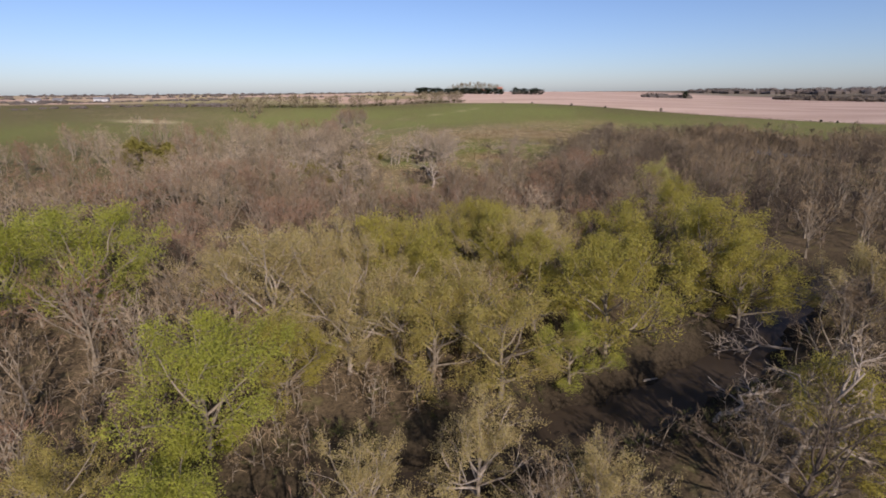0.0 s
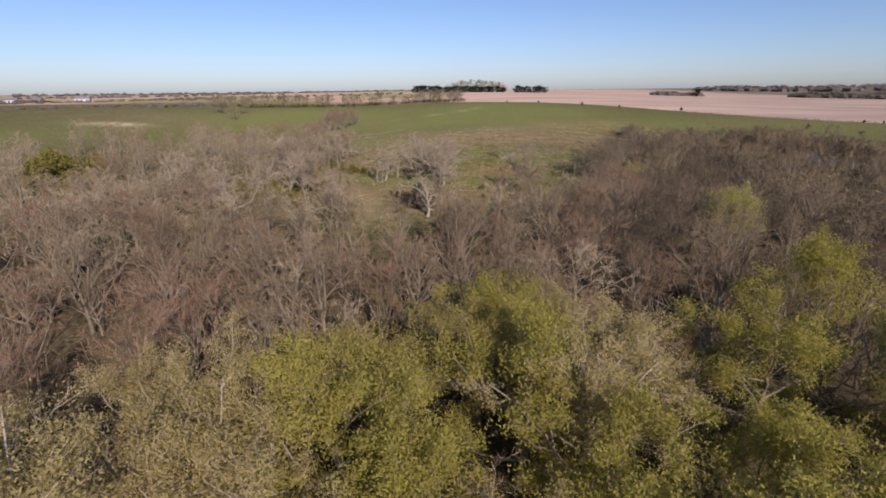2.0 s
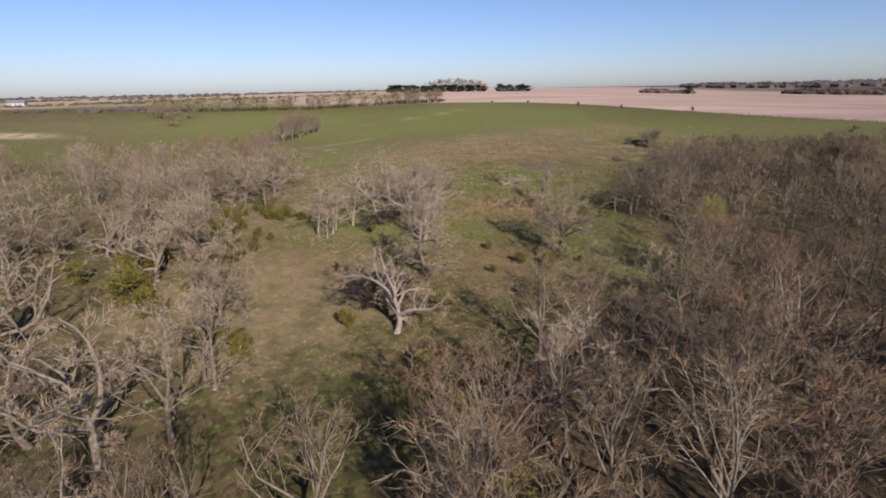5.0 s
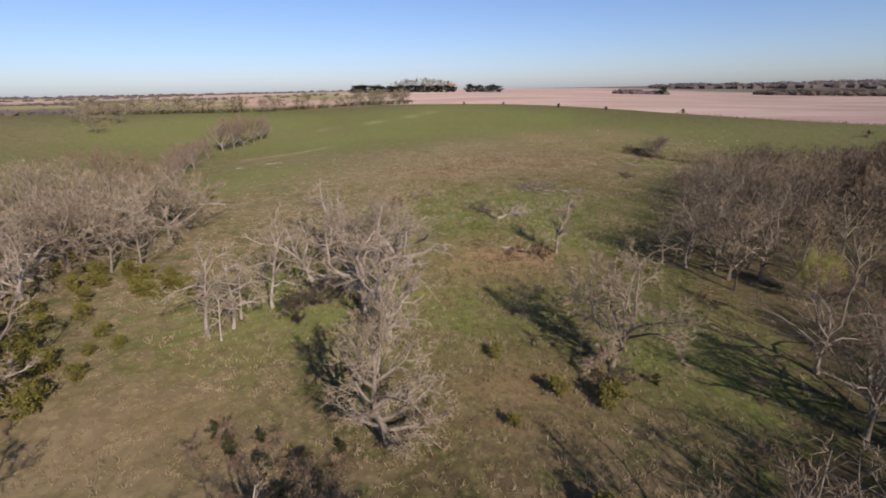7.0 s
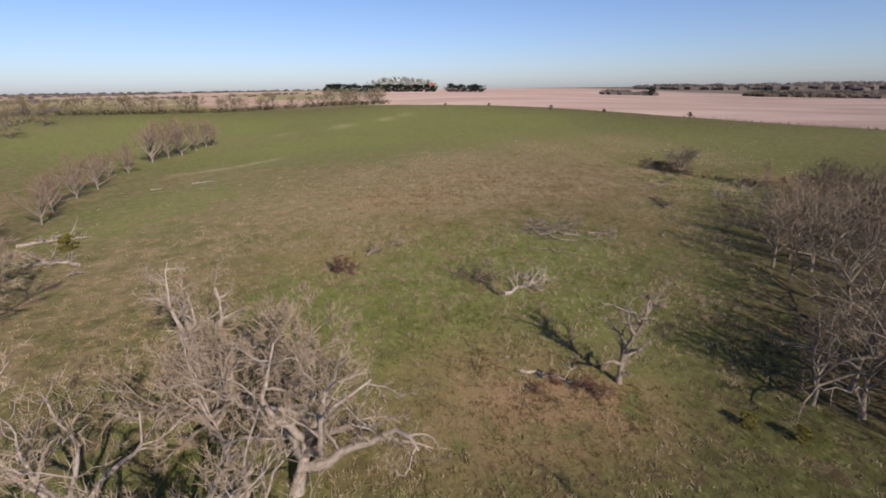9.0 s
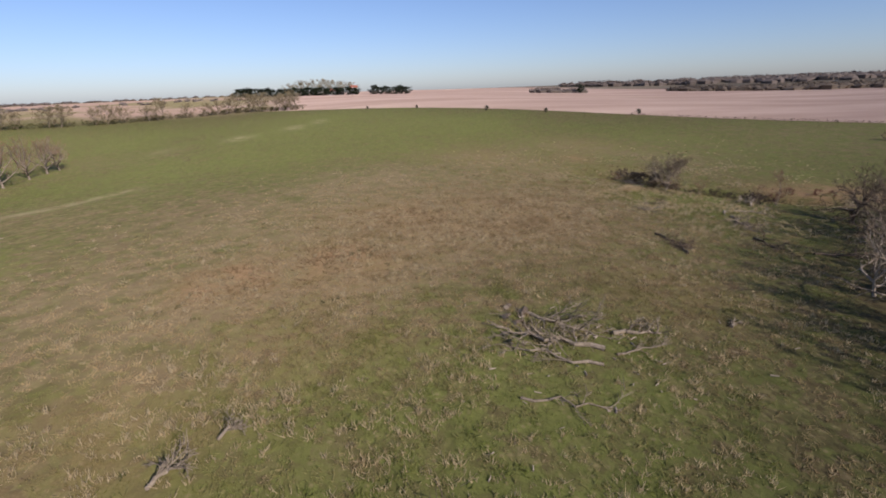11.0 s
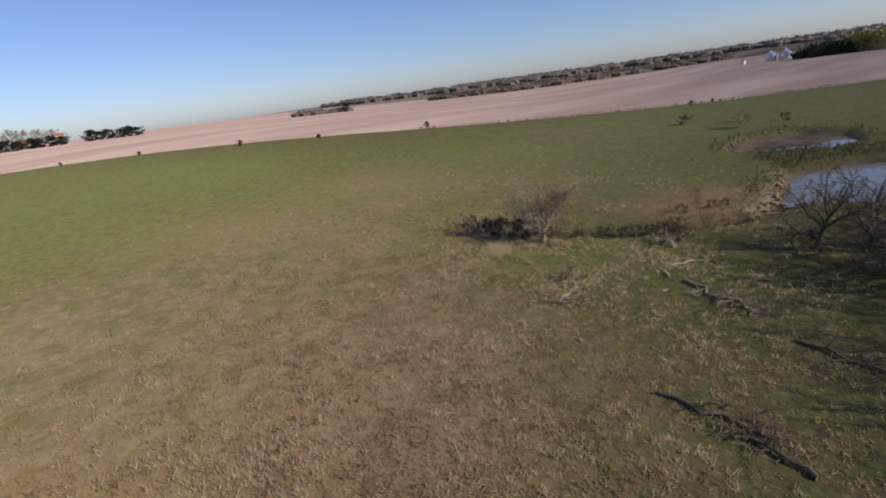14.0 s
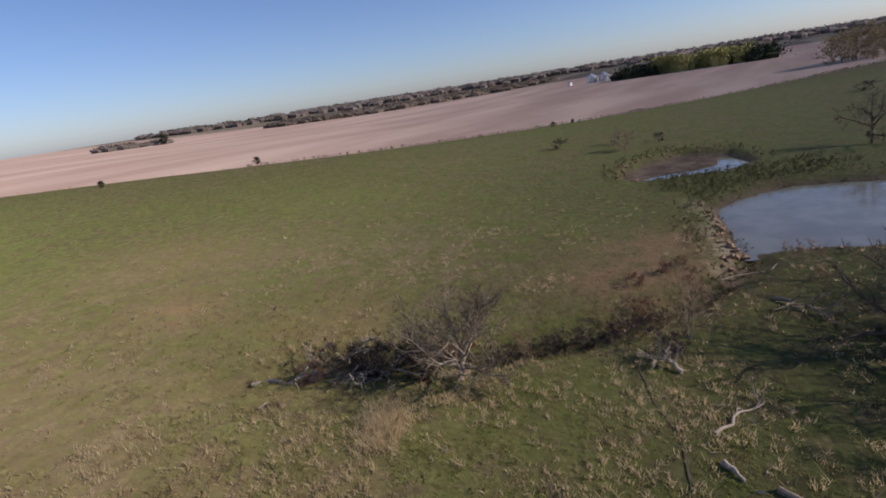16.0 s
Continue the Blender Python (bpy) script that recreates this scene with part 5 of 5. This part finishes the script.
def grain_bin(x, y, r, wall_h, label):
    t = thing("grain_bin", pose(x, y, h(x, y) - 0.1), label, "grain bin", "grain bins")
    bm = bmesh.new()
    rings = 9
    for q in range(rings):
        z0 = wall_h * q / rings
        bmesh.ops.create_cone(bm, cap_ends=q == 0, segments=32, radius1=r, radius2=r * 1.004, depth=wall_h / rings * 0.97, matrix=Matrix.Translation((0, 0, z0 + wall_h / rings / 2)))
        bmesh.ops.create_cone(bm, cap_ends=False, segments=32, radius1=r * 1.012, radius2=r * 1.012, depth=wall_h / rings * 0.12, matrix=Matrix.Translation((0, 0, z0 + wall_h / rings)))
    part("wall", bm, GALV, t)
    bm = bmesh.new()
    bmesh.ops.create_cone(bm, cap_ends=True, segments=32, radius1=r * 1.06, radius2=r * 0.12, depth=r * 0.55, matrix=Matrix.Translation((0, 0, wall_h + r * 0.275)))
    part("roof", bm, GALV, t)
    bm = bmesh.new()
    bmesh.ops.create_cone(bm, cap_ends=True, segments=16, radius1=r * 0.16, radius2=r * 0.08, depth=r * 0.14, matrix=Matrix.Translation((0, 0, wall_h + r * 0.61)))
    part("cap", bm, GALV, t)
    bm = bmesh.new()
    bbox_add(bm, -r - 0.08, -0.45, 0.3, -r + 0.1, 0.45, 2.2)
    part("door", bm, ROOF_GREY, t)


grain_bin(527, 368, 4.4, 5.4, "round corrugated steel grain bin with a conical roof")
grain_bin(530, 358, 4.4, 5.4, "round corrugated steel grain bin with a conical roof")

blob_wood("farm_wood", "row of tall trees in young leaf behind the grain bins", [(511 + 6 * k + rg.normal() * 4, 312 - 64 * k + rg.normal(), rg.uniform(5, 7.5), rg.uniform(12, 17)) for k in np.linspace(0, 1, 22)], LEAF_FAR, 4, 520, 0.055, 0.55)
blob_wood("evergreen_wood", "dark evergreens beside the far farm", strip(508, 338, 512, 314, 22, 3, 10, rg) + strip(516, 246, 519, 234, 10, 3, 12, rg), LEAF_DARK, 5, 240, 0.075, 0.55)
belt = [(640, 880), (760, 780), (940, 520), (1010, 250), (1000, 40), (960, -140)]
rows = []
for (ax, ay), (bx, by) in zip(belt[:-1], belt[1:]):
    rows += [(ax + (bx - ax) * k + rg.normal() * 45, ay + (by - ay) * k + rg.normal() * 45, rg.uniform(7, 11), rg.uniform(7, 12)) for k in rg.uniform(0, 1, 170)]
blob_wood("wood_belt", "broad belt of bare woodland on the far hills", rows, HAZE_WOOD, 14, 40, 0.09)
blob_wood("thicket_far", "leafless thicket standing in the ploughed field", strip(238, 657, 285, 642, 40, 3, 5, rg), HAZE_WOOD, 6, 70, 0.14)
plant("evergreen", 277, 636, 7.5, "lone dark cedar in the ploughed field", "tree", "cedar_tree", wide=1.3)
blob_wood("wood_dark", "dark leafless wood across the field", strip(396, 655, 470, 600, 90, 5, 6, rg) + strip(470, 600, 700, 470, 230, 9, 7, rg), FAR_THICKET, 7, 60, 0.11)
blob_wood("wood_strip", "strip of bare woodland at the field's end", strip(430, 930, 560, 850, 90, 12, 8, rg), HAZE_WOOD, 8, 50, 0.16)
rows = []
for ax, ay, bx, by, n, wd, tl in ([
    (560, 1150, 1000, 760, 160, 40, 13),
    (820, 700, 1100, 250, 200, 40, 13),
    (900, 900, 1500, 300, 200, 80, 16),
    (1000, 200, 1100, -200, 130, 50, 14),
    (700, 150, 640, 30, 90, 14, 12),
    (620, 60, 420, 40, 50, 10, 10),
    (-650, 700, -250, 900, 90, 20, 7),
    (-900, 900, -100, 1150, 200, 50, 8),
    (-500, 520, -420, 560, 30, 8, 7),
    (-450, 470, -250, 640, 70, 10, 4.5),
    (-300, 560, -60, 640, 70, 16, 4.5),
    (-300, 340, -230, 450, 26, 8, 4.5),
] + [
    (-220, 420, -176, 440, 20, 4, 7),
    (1500, 1500, 2200, 300, 160, 120, 20),
    (-1800, 1400, 300, 2300, 160, 120, 14),
]):
    rows += strip(ax, ay, bx, by, n, wd, tl * 0.5, rg)
blob_wood("wood_distant", "belts of bare woodland on the skyline", rows, HAZE_WOOD, 9, 13, 0.15)
for x, y, t in [(344, 207.4, 6.5), (349, 203, 7.5), (353, 200.5, 7), (358, 197, 8), (363, 193, 8.5), (368, 189.5, 8), (374, 185, 8.5), (352, 192, 7), (380, 181, 8), (366, 183, 7.5), (387, 176, 8)]:
    plant("hedge_tree", x, y, t * 1.75, "bare tree at the pasture's far corner", "tree", "hedgerow_tree", group="far corner trees")
weeds = [(x, FIELD[0] * x * x + FIELD[1] * x + FIELD[2] - 0.8 + rg.normal() * 0.5, rg.uniform(0.25, 0.7)) for x in rg.uniform(10, 200, 220)]
mass("edge_weeds", "line of dead weeds along the field's edge", "weeds", "brush", weeds, 6)
# weeds in soil-dark colours, drawing the ditch's shade as a dark line
weeds = [(x, FIELD[0] * x * x + FIELD[1] * x + FIELD[2] - 1.0 + rg.normal() * 0.5, rg.uniform(0.4, 0.85)) for x in rg.uniform(130, 345, 620)]
mass("ditch_weeds", "weeds coloured dark for the shade in the ditch along the ploughed field", "weeds", "weed_clump", weeds, 16, [TWIG_DARK, TWIG_DARK, SOIL])
weeds = [(x + rg.normal(), y + rg.normal(), rg.uniform(1.0, 2.6)) for (ax, ay), (bx, by) in zip(hedge[:-1], hedge[1:]) for k in rg.uniform(0, 1, 80) for x, y in [(ax + (bx - ax) * k, ay + (by - ay) * k)]]
mass("hedge_bottom", "dark brush under the distant hedgerow", "brush", "weed_clump", weeds, 8, [TWIG_DARK, TWIG_DARK, WEED])


# ---- dead wood lying in the pasture ----
def fallen(x0, y0, x1, y1, girth, label, branches=6, seed=0, bark=BARK, name="fallen_tree", curl=0.2, reach=0.35, rise=0.25):
    """A trunk from its butt to its top, on the ground, with the stubs and boughs that are left."""
    rg = np.random.default_rng(100 + seed)
    length = math.hypot(x1 - x0, y1 - y0)
    t = thing(name, pose(x0, y0, h(x0, y0), 0, 0, math.degrees(math.atan2(y1 - y0, x1 - x0))), label, "dead wood", "dead wood in the pasture")
    dz = h(x1, y1) - h(x0, y0)
    n = 8
    k = np.linspace(0, 1, n)
    pts = np.stack([k * length, rg.normal(size=n) * curl * length * 0.25 * np.sin(k * np.pi), k * dz + girth * (0.8 - 0.4 * k) + rise * 0.3 * np.sin(k * 3)], -1)
    s = Sheaf()
    s.tube(pts, girth * np.linspace(1, 0.35, n) * rg.uniform(0.9, 1.1, n), 8)
    end = Sheaf()
    end.add(np.array([[-0.02, girth * 0.98 * math.cos(a), girth * 0.8 + girth * 0.98 * math.sin(a)] for a in np.arange(8) * math.pi / 4]), [[0, c + 1, c] for c in range(1, 7)])
    trunk = part("trunk", s.mesh("trunk", bark, False), None, t)
    part("cut_end", end.mesh("cut_end", WOOD_CUT if name == "log" and bark is BARK_DARK else bark), None, trunk, "pale sawn end" if name == "log" and bark is BARK_DARK else "")
    if branches:
        s = Sheaf()
        for b in range(branches * 2):
            p, d = along(pts, 0.25 + 0.73 * (b + rg.uniform(0, 0.8)) / (branches * 2))
            side = 1 if b % 2 else -1
            bd = unit(d * rg.uniform(0.3, 0.9) + np.array([0, side * rg.uniform(0.3, 0.9), rg.uniform(0.0, 0.3 + 0.5 * rise)]))
            bl = length * reach * rg.uniform(0.5, 1.2)
            bough = stem(rg, p, bd, bl, 5, 0.22, -0.02)
            bough[:, 2] = np.maximum(bough[:, 2], 0.03 + dz * bough[:, 0] / length)
            s.tube(bough, girth * rg.uniform(0.2, 0.42) * np.linspace(1, 0.3, 6), 5)
            for _ in range(6):
                p2, d2 = along(bough, rg.uniform(0.3, 0.95))
                tw = stem(rg, p2, turned(rg, d2, 0.7), bl * 0.4, 3, 0.25, 0.0)
                tw[:, 2] = np.maximum(tw[:, 2], 0.02 + dz * tw[:, 0] / length)
                s.tube(tw, girth * 0.16 * np.linspace(1, 0.4, 4) + 0.004, 3)
        part("branchwork", s.mesh("branchwork", bark), None, t)["kind"] = "stuff"
    return t


W, G, D = BARK_DEAD, BARK, BARK_DARK
PALE_LOG, GREY_LOG, DARK_LOG = "bleached log lying in the grass", "weathered grey fallen tree with broken boughs", "dark fallen trunk with broken boughs"
fallen(13.9, 176.8, 18.2, 179.6, 0.19, "uprooted tree on its side with bleached boughs", 9, 1, W, reach=0.40, rise=0.2)
fallen(13.5, 176.8, 11.6, 180.6, 0.14, "tangle of dark broken boughs in the grass", 9, 2, D, reach=0.6, rise=0.7)
fallen(27.7, 193.0, 21.6, 196.6, 0.20, "long weathered log with grey branching boughs", 7, 3, G, reach=0.4)
fallen(24.2, 199.5, 28.2, 194.8, 0.15, "grey fallen bough with a mass of branches", 10, 4, G, reach=0.5)
fallen(29.6, 195.0, 33.2, 194.3, 0.17, "short forked grey log in the grass", 4, 5, G, reach=0.4)
fallen(24.6, 199.4, 24.0, 198.6, 0.28, "short sawn log with a pale cut end", 0, 6, D, "log")
fallen(22.6, 198.6, 23.3, 199.1, 0.2, "short sawn log with a pale cut end", 0, 36, D, "log")
fallen(23.4, 200.2, 24.0, 200.7, 0.22, "short sawn log with a pale cut end", 0, 37, D, "log")
fallen(23.1, 197.7, 23.8, 197.9, 0.18, "short sawn log with a pale cut end", 0, 38, D, "log")
fallen(39.4, 194.2, 40.2, 194.7, 0.14, "small grey broken stump in the grass", 3, 39, G, reach=0.6, rise=0.3)
fallen(19.8, 189.1, 24.8, 187.2, 0.09, "thin grey bough in the grass", 3, 7, G)
fallen(12.1, 164.7, 15.6, 163.2, 0.13, PALE_LOG, 1, 8, W, "log")
fallen(51.0, 218.6, 51.0, 212.8, 0.15, DARK_LOG, 8, 9, D, reach=0.3)
fallen(63.0, 215.2, 61.6, 209.8, 0.14, DARK_LOG, 6, 10, D)
fallen(57.6, 232.4, 59.2, 229.2, 0.1, GREY_LOG, 6, 11, G, reach=0.5)
fallen(58.8, 231.2, 64.6, 232.6, 0.07, PALE_LOG, 1, 12, W, "log")
fallen(61.2, 235.0, 65.0, 233.4, 0.1, DARK_LOG, 4, 13, D)
fallen(72.7, 228.6, 77.0, 226.5, 0.11, "long bleached forked log in the grass", 2, 14, W, "log", reach=0.35)
fallen(70.4, 228.0, 69.6, 227.1, 0.2, "short bleached stump lying on its side", 0, 15, W, "log")
fallen(69.6, 225.8, 66.2, 218.6, 0.17, "grey fallen tree with many broken boughs", 12, 16, G, reach=0.35)
fallen(66.0, 257.6, 70.8, 248.5, 0.2, "fallen tree with pale boughs above dark brush", 12, 17, W, reach=0.4, rise=0.7)
fallen(93.6, 226.2, 91.0, 222.4, 0.18, "grey forked trunk leaning on the pond bank", 6, 18, G, reach=0.5, rise=0.9)
fallen(78.6, 231.0, 79.8, 232.8, 0.16, "pale broken stump in the gully", 4, 19, W, reach=0.7, rise=1.2)
fallen(98.5, 230.6, 105.0, 221.6, 0.1, "fallen pole across the pond shore", 1, 20, G, "log")
fallen(-36.2, 245.4, -31.6, 245.7, 0.14, PALE_LOG, 1, 21, W, "log")
fallen(-43, 241.6, -41.2, 242.2, 0.14, PALE_LOG, 0, 22, W, "log")
fallen(-42.7, 200.9, -36.4, 202.6, 0.24, "long pale fallen tree beside the wood", 5, 23, W)
fallen(-29.4, 187.0, -28.0, 187.2, 0.15, GREY_LOG, 3, 24, G, rise=0.8)
fallen(49.2, 210.6, 50.4, 214.2, 0.14, DARK_LOG, 5, 25, D)
fallen(26.5, 191.2, 21.0, 195.0, 0.12, GREY_LOG, 6, 26, G)
fallen(1.0, 187.0, 2.2, 188.0, 0.13, "grey stump with upturned broken boughs", 6, 27, G, reach=0.9, rise=1.2)
fallen(3.6, 189.7, 4.6, 190.2, 0.1, "grey stump with upturned broken boughs", 5, 28, G, reach=0.9, rise=1.2)
fallen(28.2, 192.3, 32.2, 192.8, 0.09, GREY_LOG, 4, 29, G)
fallen(64.8, 208.5, 70, 206.2, 0.14, DARK_LOG, 7, 30, D)
fallen(20.0, 33.5, 27.0, 38.0, 0.2, "pale driftwood log on the creek bank", 3, 31, W)
fallen(33.5, 45.5, 27.0, 47.2, 0.13, "bare fallen tree reaching over the creek", 9, 33, W, reach=0.5, rise=1.4)
fallen(17.5, 41.2, 19.0, 41.8, 0.1, "short pale log at the creek's edge", 0, 34, W, "log")
fallen(26.5, 52.0, 30.5, 53.4, 0.22, "dark roots and trunk on the creek bank", 8, 35, D, reach=0.5, rise=1.2)
fallen(-30, 190.5, -36, 193, 0.2, PALE_LOG, 5, 32, W)


weeds = []
for line, n, wd in ((GULLY[1:], 200, 0.8), ([(105, 231), (112, 233.5), (124, 236), (132, 233), (139, 228), (143, 218), (145, 205)], 240, 1.6), ([(134, 249), (140, 252), (152, 250.5), (162, 245), (163, 233), (152, 227)], 130, 1.0)):
    for k in rg.uniform(0, len(line) - 1.001, n):
        q = int(k)
        weeds.append((line[q][0] + (line[q + 1][0] - line[q][0]) * (k - q) + rg.normal() * wd, line[q][1] + (line[q + 1][1] - line[q][1]) * (k - q) + rg.normal() * wd, rg.uniform(0.3, 0.9)))
dam = [(131, 243.5), (128, 236.5), (136, 230.5), (143, 221), (150, 214), (153, 222), (146, 230), (141, 237), (137, 243)]
dx, dy = rg.uniform(127, 154, 2400), rg.uniform(213, 245, 2400)
keep = to_blob(dx, dy, dam) < 0
weeds += [(a, c, rg.uniform(0.35, 1.0)) for a, c in zip(dx[keep][:420], dy[keep][:420])]
for k in rg.uniform(0, len(CREEK) - 4.001, 240):
    q = int(k)
    a, c = (CREEK[q][e] + (CREEK[q + 1][e] - CREEK[q][e]) * (k - q) for e in (0, 1))
    e = rg.choice([-1, 1]) * rg.uniform(3.8, 7.5)
    weeds.append((a - 0.55 * e, c + 0.83 * e, rg.uniform(0.5, 1.5)))
mass("bank_weeds", "dark weeds and brush along the gully and pond banks", "weeds", "weed_clump", weeds, 12)


def boulder(x, y, r, seed):
    rg = np.random.default_rng(seed)
    bm = bmesh.new()
    bmesh.ops.create_icosphere(bm, subdivisions=2, radius=1)
    for v in bm.verts:
        v.co *= 0.62 + 0.55 * noise.noise(v.co * 1.3 + Vector((seed * 3.1, 0, 0)))
        v.co = Vector((v.co.x * r, v.co.y * r * 0.8, v.co.z * r * 0.55))
    ob = part("boulder", bm, STONE)
    ob.matrix_world = pose(x, y, h(x, y) + r * 0.25, 0, 0, seed * 47)
    tagged(ob, "pale limestone boulder on the eroded bank", "rock", "bank boulders")


for q, (x, y, r) in enumerate([(84.6, 236.4, .9), (86.2, 235.6, .7), (83.2, 237.1, .6), (106.6, 230.2, .7), (105.6, 229.6, .6), (108.2, 230.7, .6), (110.4, 231.3, .5), (113.2, 232.0, .6), (104.9, 228.9, .8), (115.9, 232.6, .5), (29.4, 197.3, .2), (104.2, 229.9, .5), (107.4, 231.2, .4), (11.5, 176, .15), (103, 230.6, .45), (117.6, 233.4, .45), (138.5, 250.2, .4), (141, 250.6, .5), (143.5, 250.3, .4), (146, 250, .5), (149, 249.8, .45), (152, 249.2, .5), (155, 247.6, .4), (158, 245.6, .5), (160.5, 243, .4), (161.4, 239.5, .45), (137, 248.6, .45), (135.6, 247, .5), (88, 234.6, .5), (82.2, 237.9, .5)]):
    boulder(x, y, r, q + 1)
rg = np.random.default_rng(63)
for line, n, wd in (([(124, 235.4), (118.5, 232.6), (113, 231.9), (107.5, 230.6), (104, 229.6), (101, 230.2)], 34, 0.5), ([(135.2, 246), (138.5, 250), (146, 250.4), (152, 249.4), (158, 246.4), (161.4, 242)], 34, 0.45), ([(104.5, 228.2), (107, 223.8), (109.5, 218)], 8, 0.3)):
    for k in rg.uniform(0, len(line) - 1.001, n):
        q = int(k)
        boulder(line[q][0] + (line[q + 1][0] - line[q][0]) * (k - q) + rg.normal() * wd, line[q][1] + (line[q + 1][1] - line[q][1]) * (k - q) + rg.normal() * wd, rg.uniform(0.2, 0.6), 50 + int(rg.integers(900)))


# cow path worn through the grass
def trail(pts, wide, label):
    bm = bmesh.new()
    rows = []
    line = [Vector(p) for p in pts]
    for a, c in zip(line[:-1], line[1:]):
        for q in range(6):
            rows.append(a.lerp(c, q / 6))
    prev = None
    for q, p in enumerate(rows[:-1]):
        d = (rows[q + 1] - p).normalized()
        s = Vector((-d.y, d.x)) * wide * (0.42 + 0.12 * math.sin(q * 0.6) + 0.06 * math.sin(q * 1.9))
        w = 0.10 * math.sin(q * 0.45)
        cur = [bm.verts.new((p.x + s.x * k + w, p.y + s.y * k + w, h(p.x + s.x * k, p.y + s.y * k) + 0.065)) for k in (-1, 0, 1)]
        if prev:
            for k in (0, 1):
                bm.faces.new([prev[k], prev[k + 1], cur[k + 1], cur[k]])
        prev = cur
    bmesh.ops.recalc_face_normals(bm, faces=bm.faces[:])
    tagged(part("trail", bm, SOIL), label, "path", kind="structure")


trail([(80.5, 235.5), (79.3, 234.2), (76.8, 232.9), (74.3, 231.7), (72.5, 230.6), (70.8, 229.7), (68.1, 229.1), (63, 228.2)], 0.12, "narrow dark cow path worn through the grass")

# chips of bark and bleached wood about the fallen trees
rg = np.random.default_rng(77)
s = Sheaf()
for cx, cy, n, r in ((27, 195, 40, 6), (31, 190, 24, 8), (14, 170, 18, 7), (57, 228, 12, 6), (70, 228, 8, 5), (20, 184, 18, 9), (-38, 200, 20, 6)):
    px, py = cx + rg.normal(size=n) * r * 0.6, cy + rg.normal(size=n) * r * 0.6
    pz = lie(px, py) + 0.06
    for a, c, e in zip(px, py, pz):
        d = unit(np.array([rg.normal(), rg.normal(), 0.15]))
        q = np.array([a, c, e])
        s.tube(np.array([q, q + d * rg.uniform(0.12, 0.5)]), np.array([0.05, 0.03]) * rg.uniform(0.5, 1.5), 4)
tagged(part("wood_chips", s.mesh("wood_chips", BARK_DEAD), None), "scattered chips of bleached wood in the grass", "dead wood", kind="stuff")


# ---- grass ----
def tufts(name, label, n, seed, tall, blades, width):
    rg = np.random.default_rng(seed)
    k = rg.uniform(0, 1, n)
    p = np.column_stack([np.interp(k, (0, 0.3, 0.6, 1), (-4, 8, 30, 72)) + rg.normal(size=n) * 19, np.interp(k, (0, 0.3, 0.6, 1), (140, 185, 220, 246)) + rg.normal(size=n) * 18])
    p = p[np.array([woods(*q) <= 0 for q in p])]
    p = p[(to_blob(p[:, 0], p[:, 1], POND) > 1.0) & (to_blob(p[:, 0], p[:, 1], BASIN) > 0.8)]
    # tussocks crowd together in patches
    p = p[rg.uniform(-0.9, 0.9, len(p)) < wobble(p[:, 0], p[:, 1], 2.3, seed) + 0.5 * wobble(p[:, 0], p[:, 1], 9.0, seed + 1)]
    z = lie(p[:, 0], p[:, 1])
    base = np.repeat(np.column_stack([p, z - 0.03]), blades, axis=0)
    base[:, :2] += rg.normal(size=(len(base), 2)) * 0.16
    d = rg.normal(size=base.shape) * [0.85, 0.85, 0.0] + [0, 0, 1]
    s = Sheaf()
    s.blades(base, d, np.repeat(tall * rg.uniform(0.4, 1.3, len(p)), blades) * rg.uniform(0.6, 1.1, len(base)), np.full(len(base), width), rg)
    me = s.mesh(name, BLADES)
    lay_zones(me, p[:, 0], p[:, 1], np.zeros(len(p)), blades * 3)
    tagged(part(name, me, None), label, "grass", kind="stuff")


tufts("dry_grass", "tussocks of bleached and green prairie grass", 96000, 11, 0.24, 5, 0.075)


def reeds(name, label, clumps, seed, tall, blades, width, mat=STRAW):
    """Clumps of tall bleached stems."""
    rg = np.random.default_rng(seed)
    p = np.array(clumps)
    base = np.repeat(np.column_stack([p, lie(p[:, 0], p[:, 1]) - 0.03]), blades, axis=0)
    base[:, :2] += rg.normal(size=(len(base), 2)) * 0.13
    d = rg.normal(size=base.shape) * [0.45, 0.45, 0.0] + [0, 0, 1]
    s = Sheaf()
    s.blades(base, d, np.repeat(tall * rg.uniform(0.4, 1.3, len(p)), blades) * rg.uniform(0.5, 1.1, len(base)), np.full(len(base), width), rg)
    tagged(part(name, s.mesh(name, mat), None), label, "grass", kind="stuff")


rg = np.random.default_rng(91)
spots = []
for _ in range(34000):
    k = rg.uniform(0, 1)
    x, y = np.interp(k, (0, 0.3, 0.6, 1), (0, 8, 34, 84)) + rg.normal() * 19, np.interp(k, (0, 0.3, 0.6, 1), (130, 185, 226, 252)) + rg.normal() * 15
    if woods(x, y) <= 0 and to_blob(np.array([x]), np.array([y]), POND)[0] > 1 and wobble(x, y, 5.0, 1.7) + 0.6 * wobble(x, y, 17, 0.3) > rg.uniform(-0.2, 0.9):
        spots.append((x, y))
reeds("straw_tussocks", "scattered tussocks of pale bleached straw", spots[1:], 92, 0.40, 12, 0.048)
reeds("dark_forbs", "scattered dark weeds standing in the grass", spots[::24], 95, 0.34, 8, 0.07, WEED)
reeds("straw_reeds", "patch of tall reddish straw by the gully", [(64.2 + rg.normal() * 0.9 + k * 2.6, 244.0 + rg.normal() * 0.7 + k * 1.8) for k in rg.uniform(0, 1, 260)], 93, 0.8, 9, 0.035)
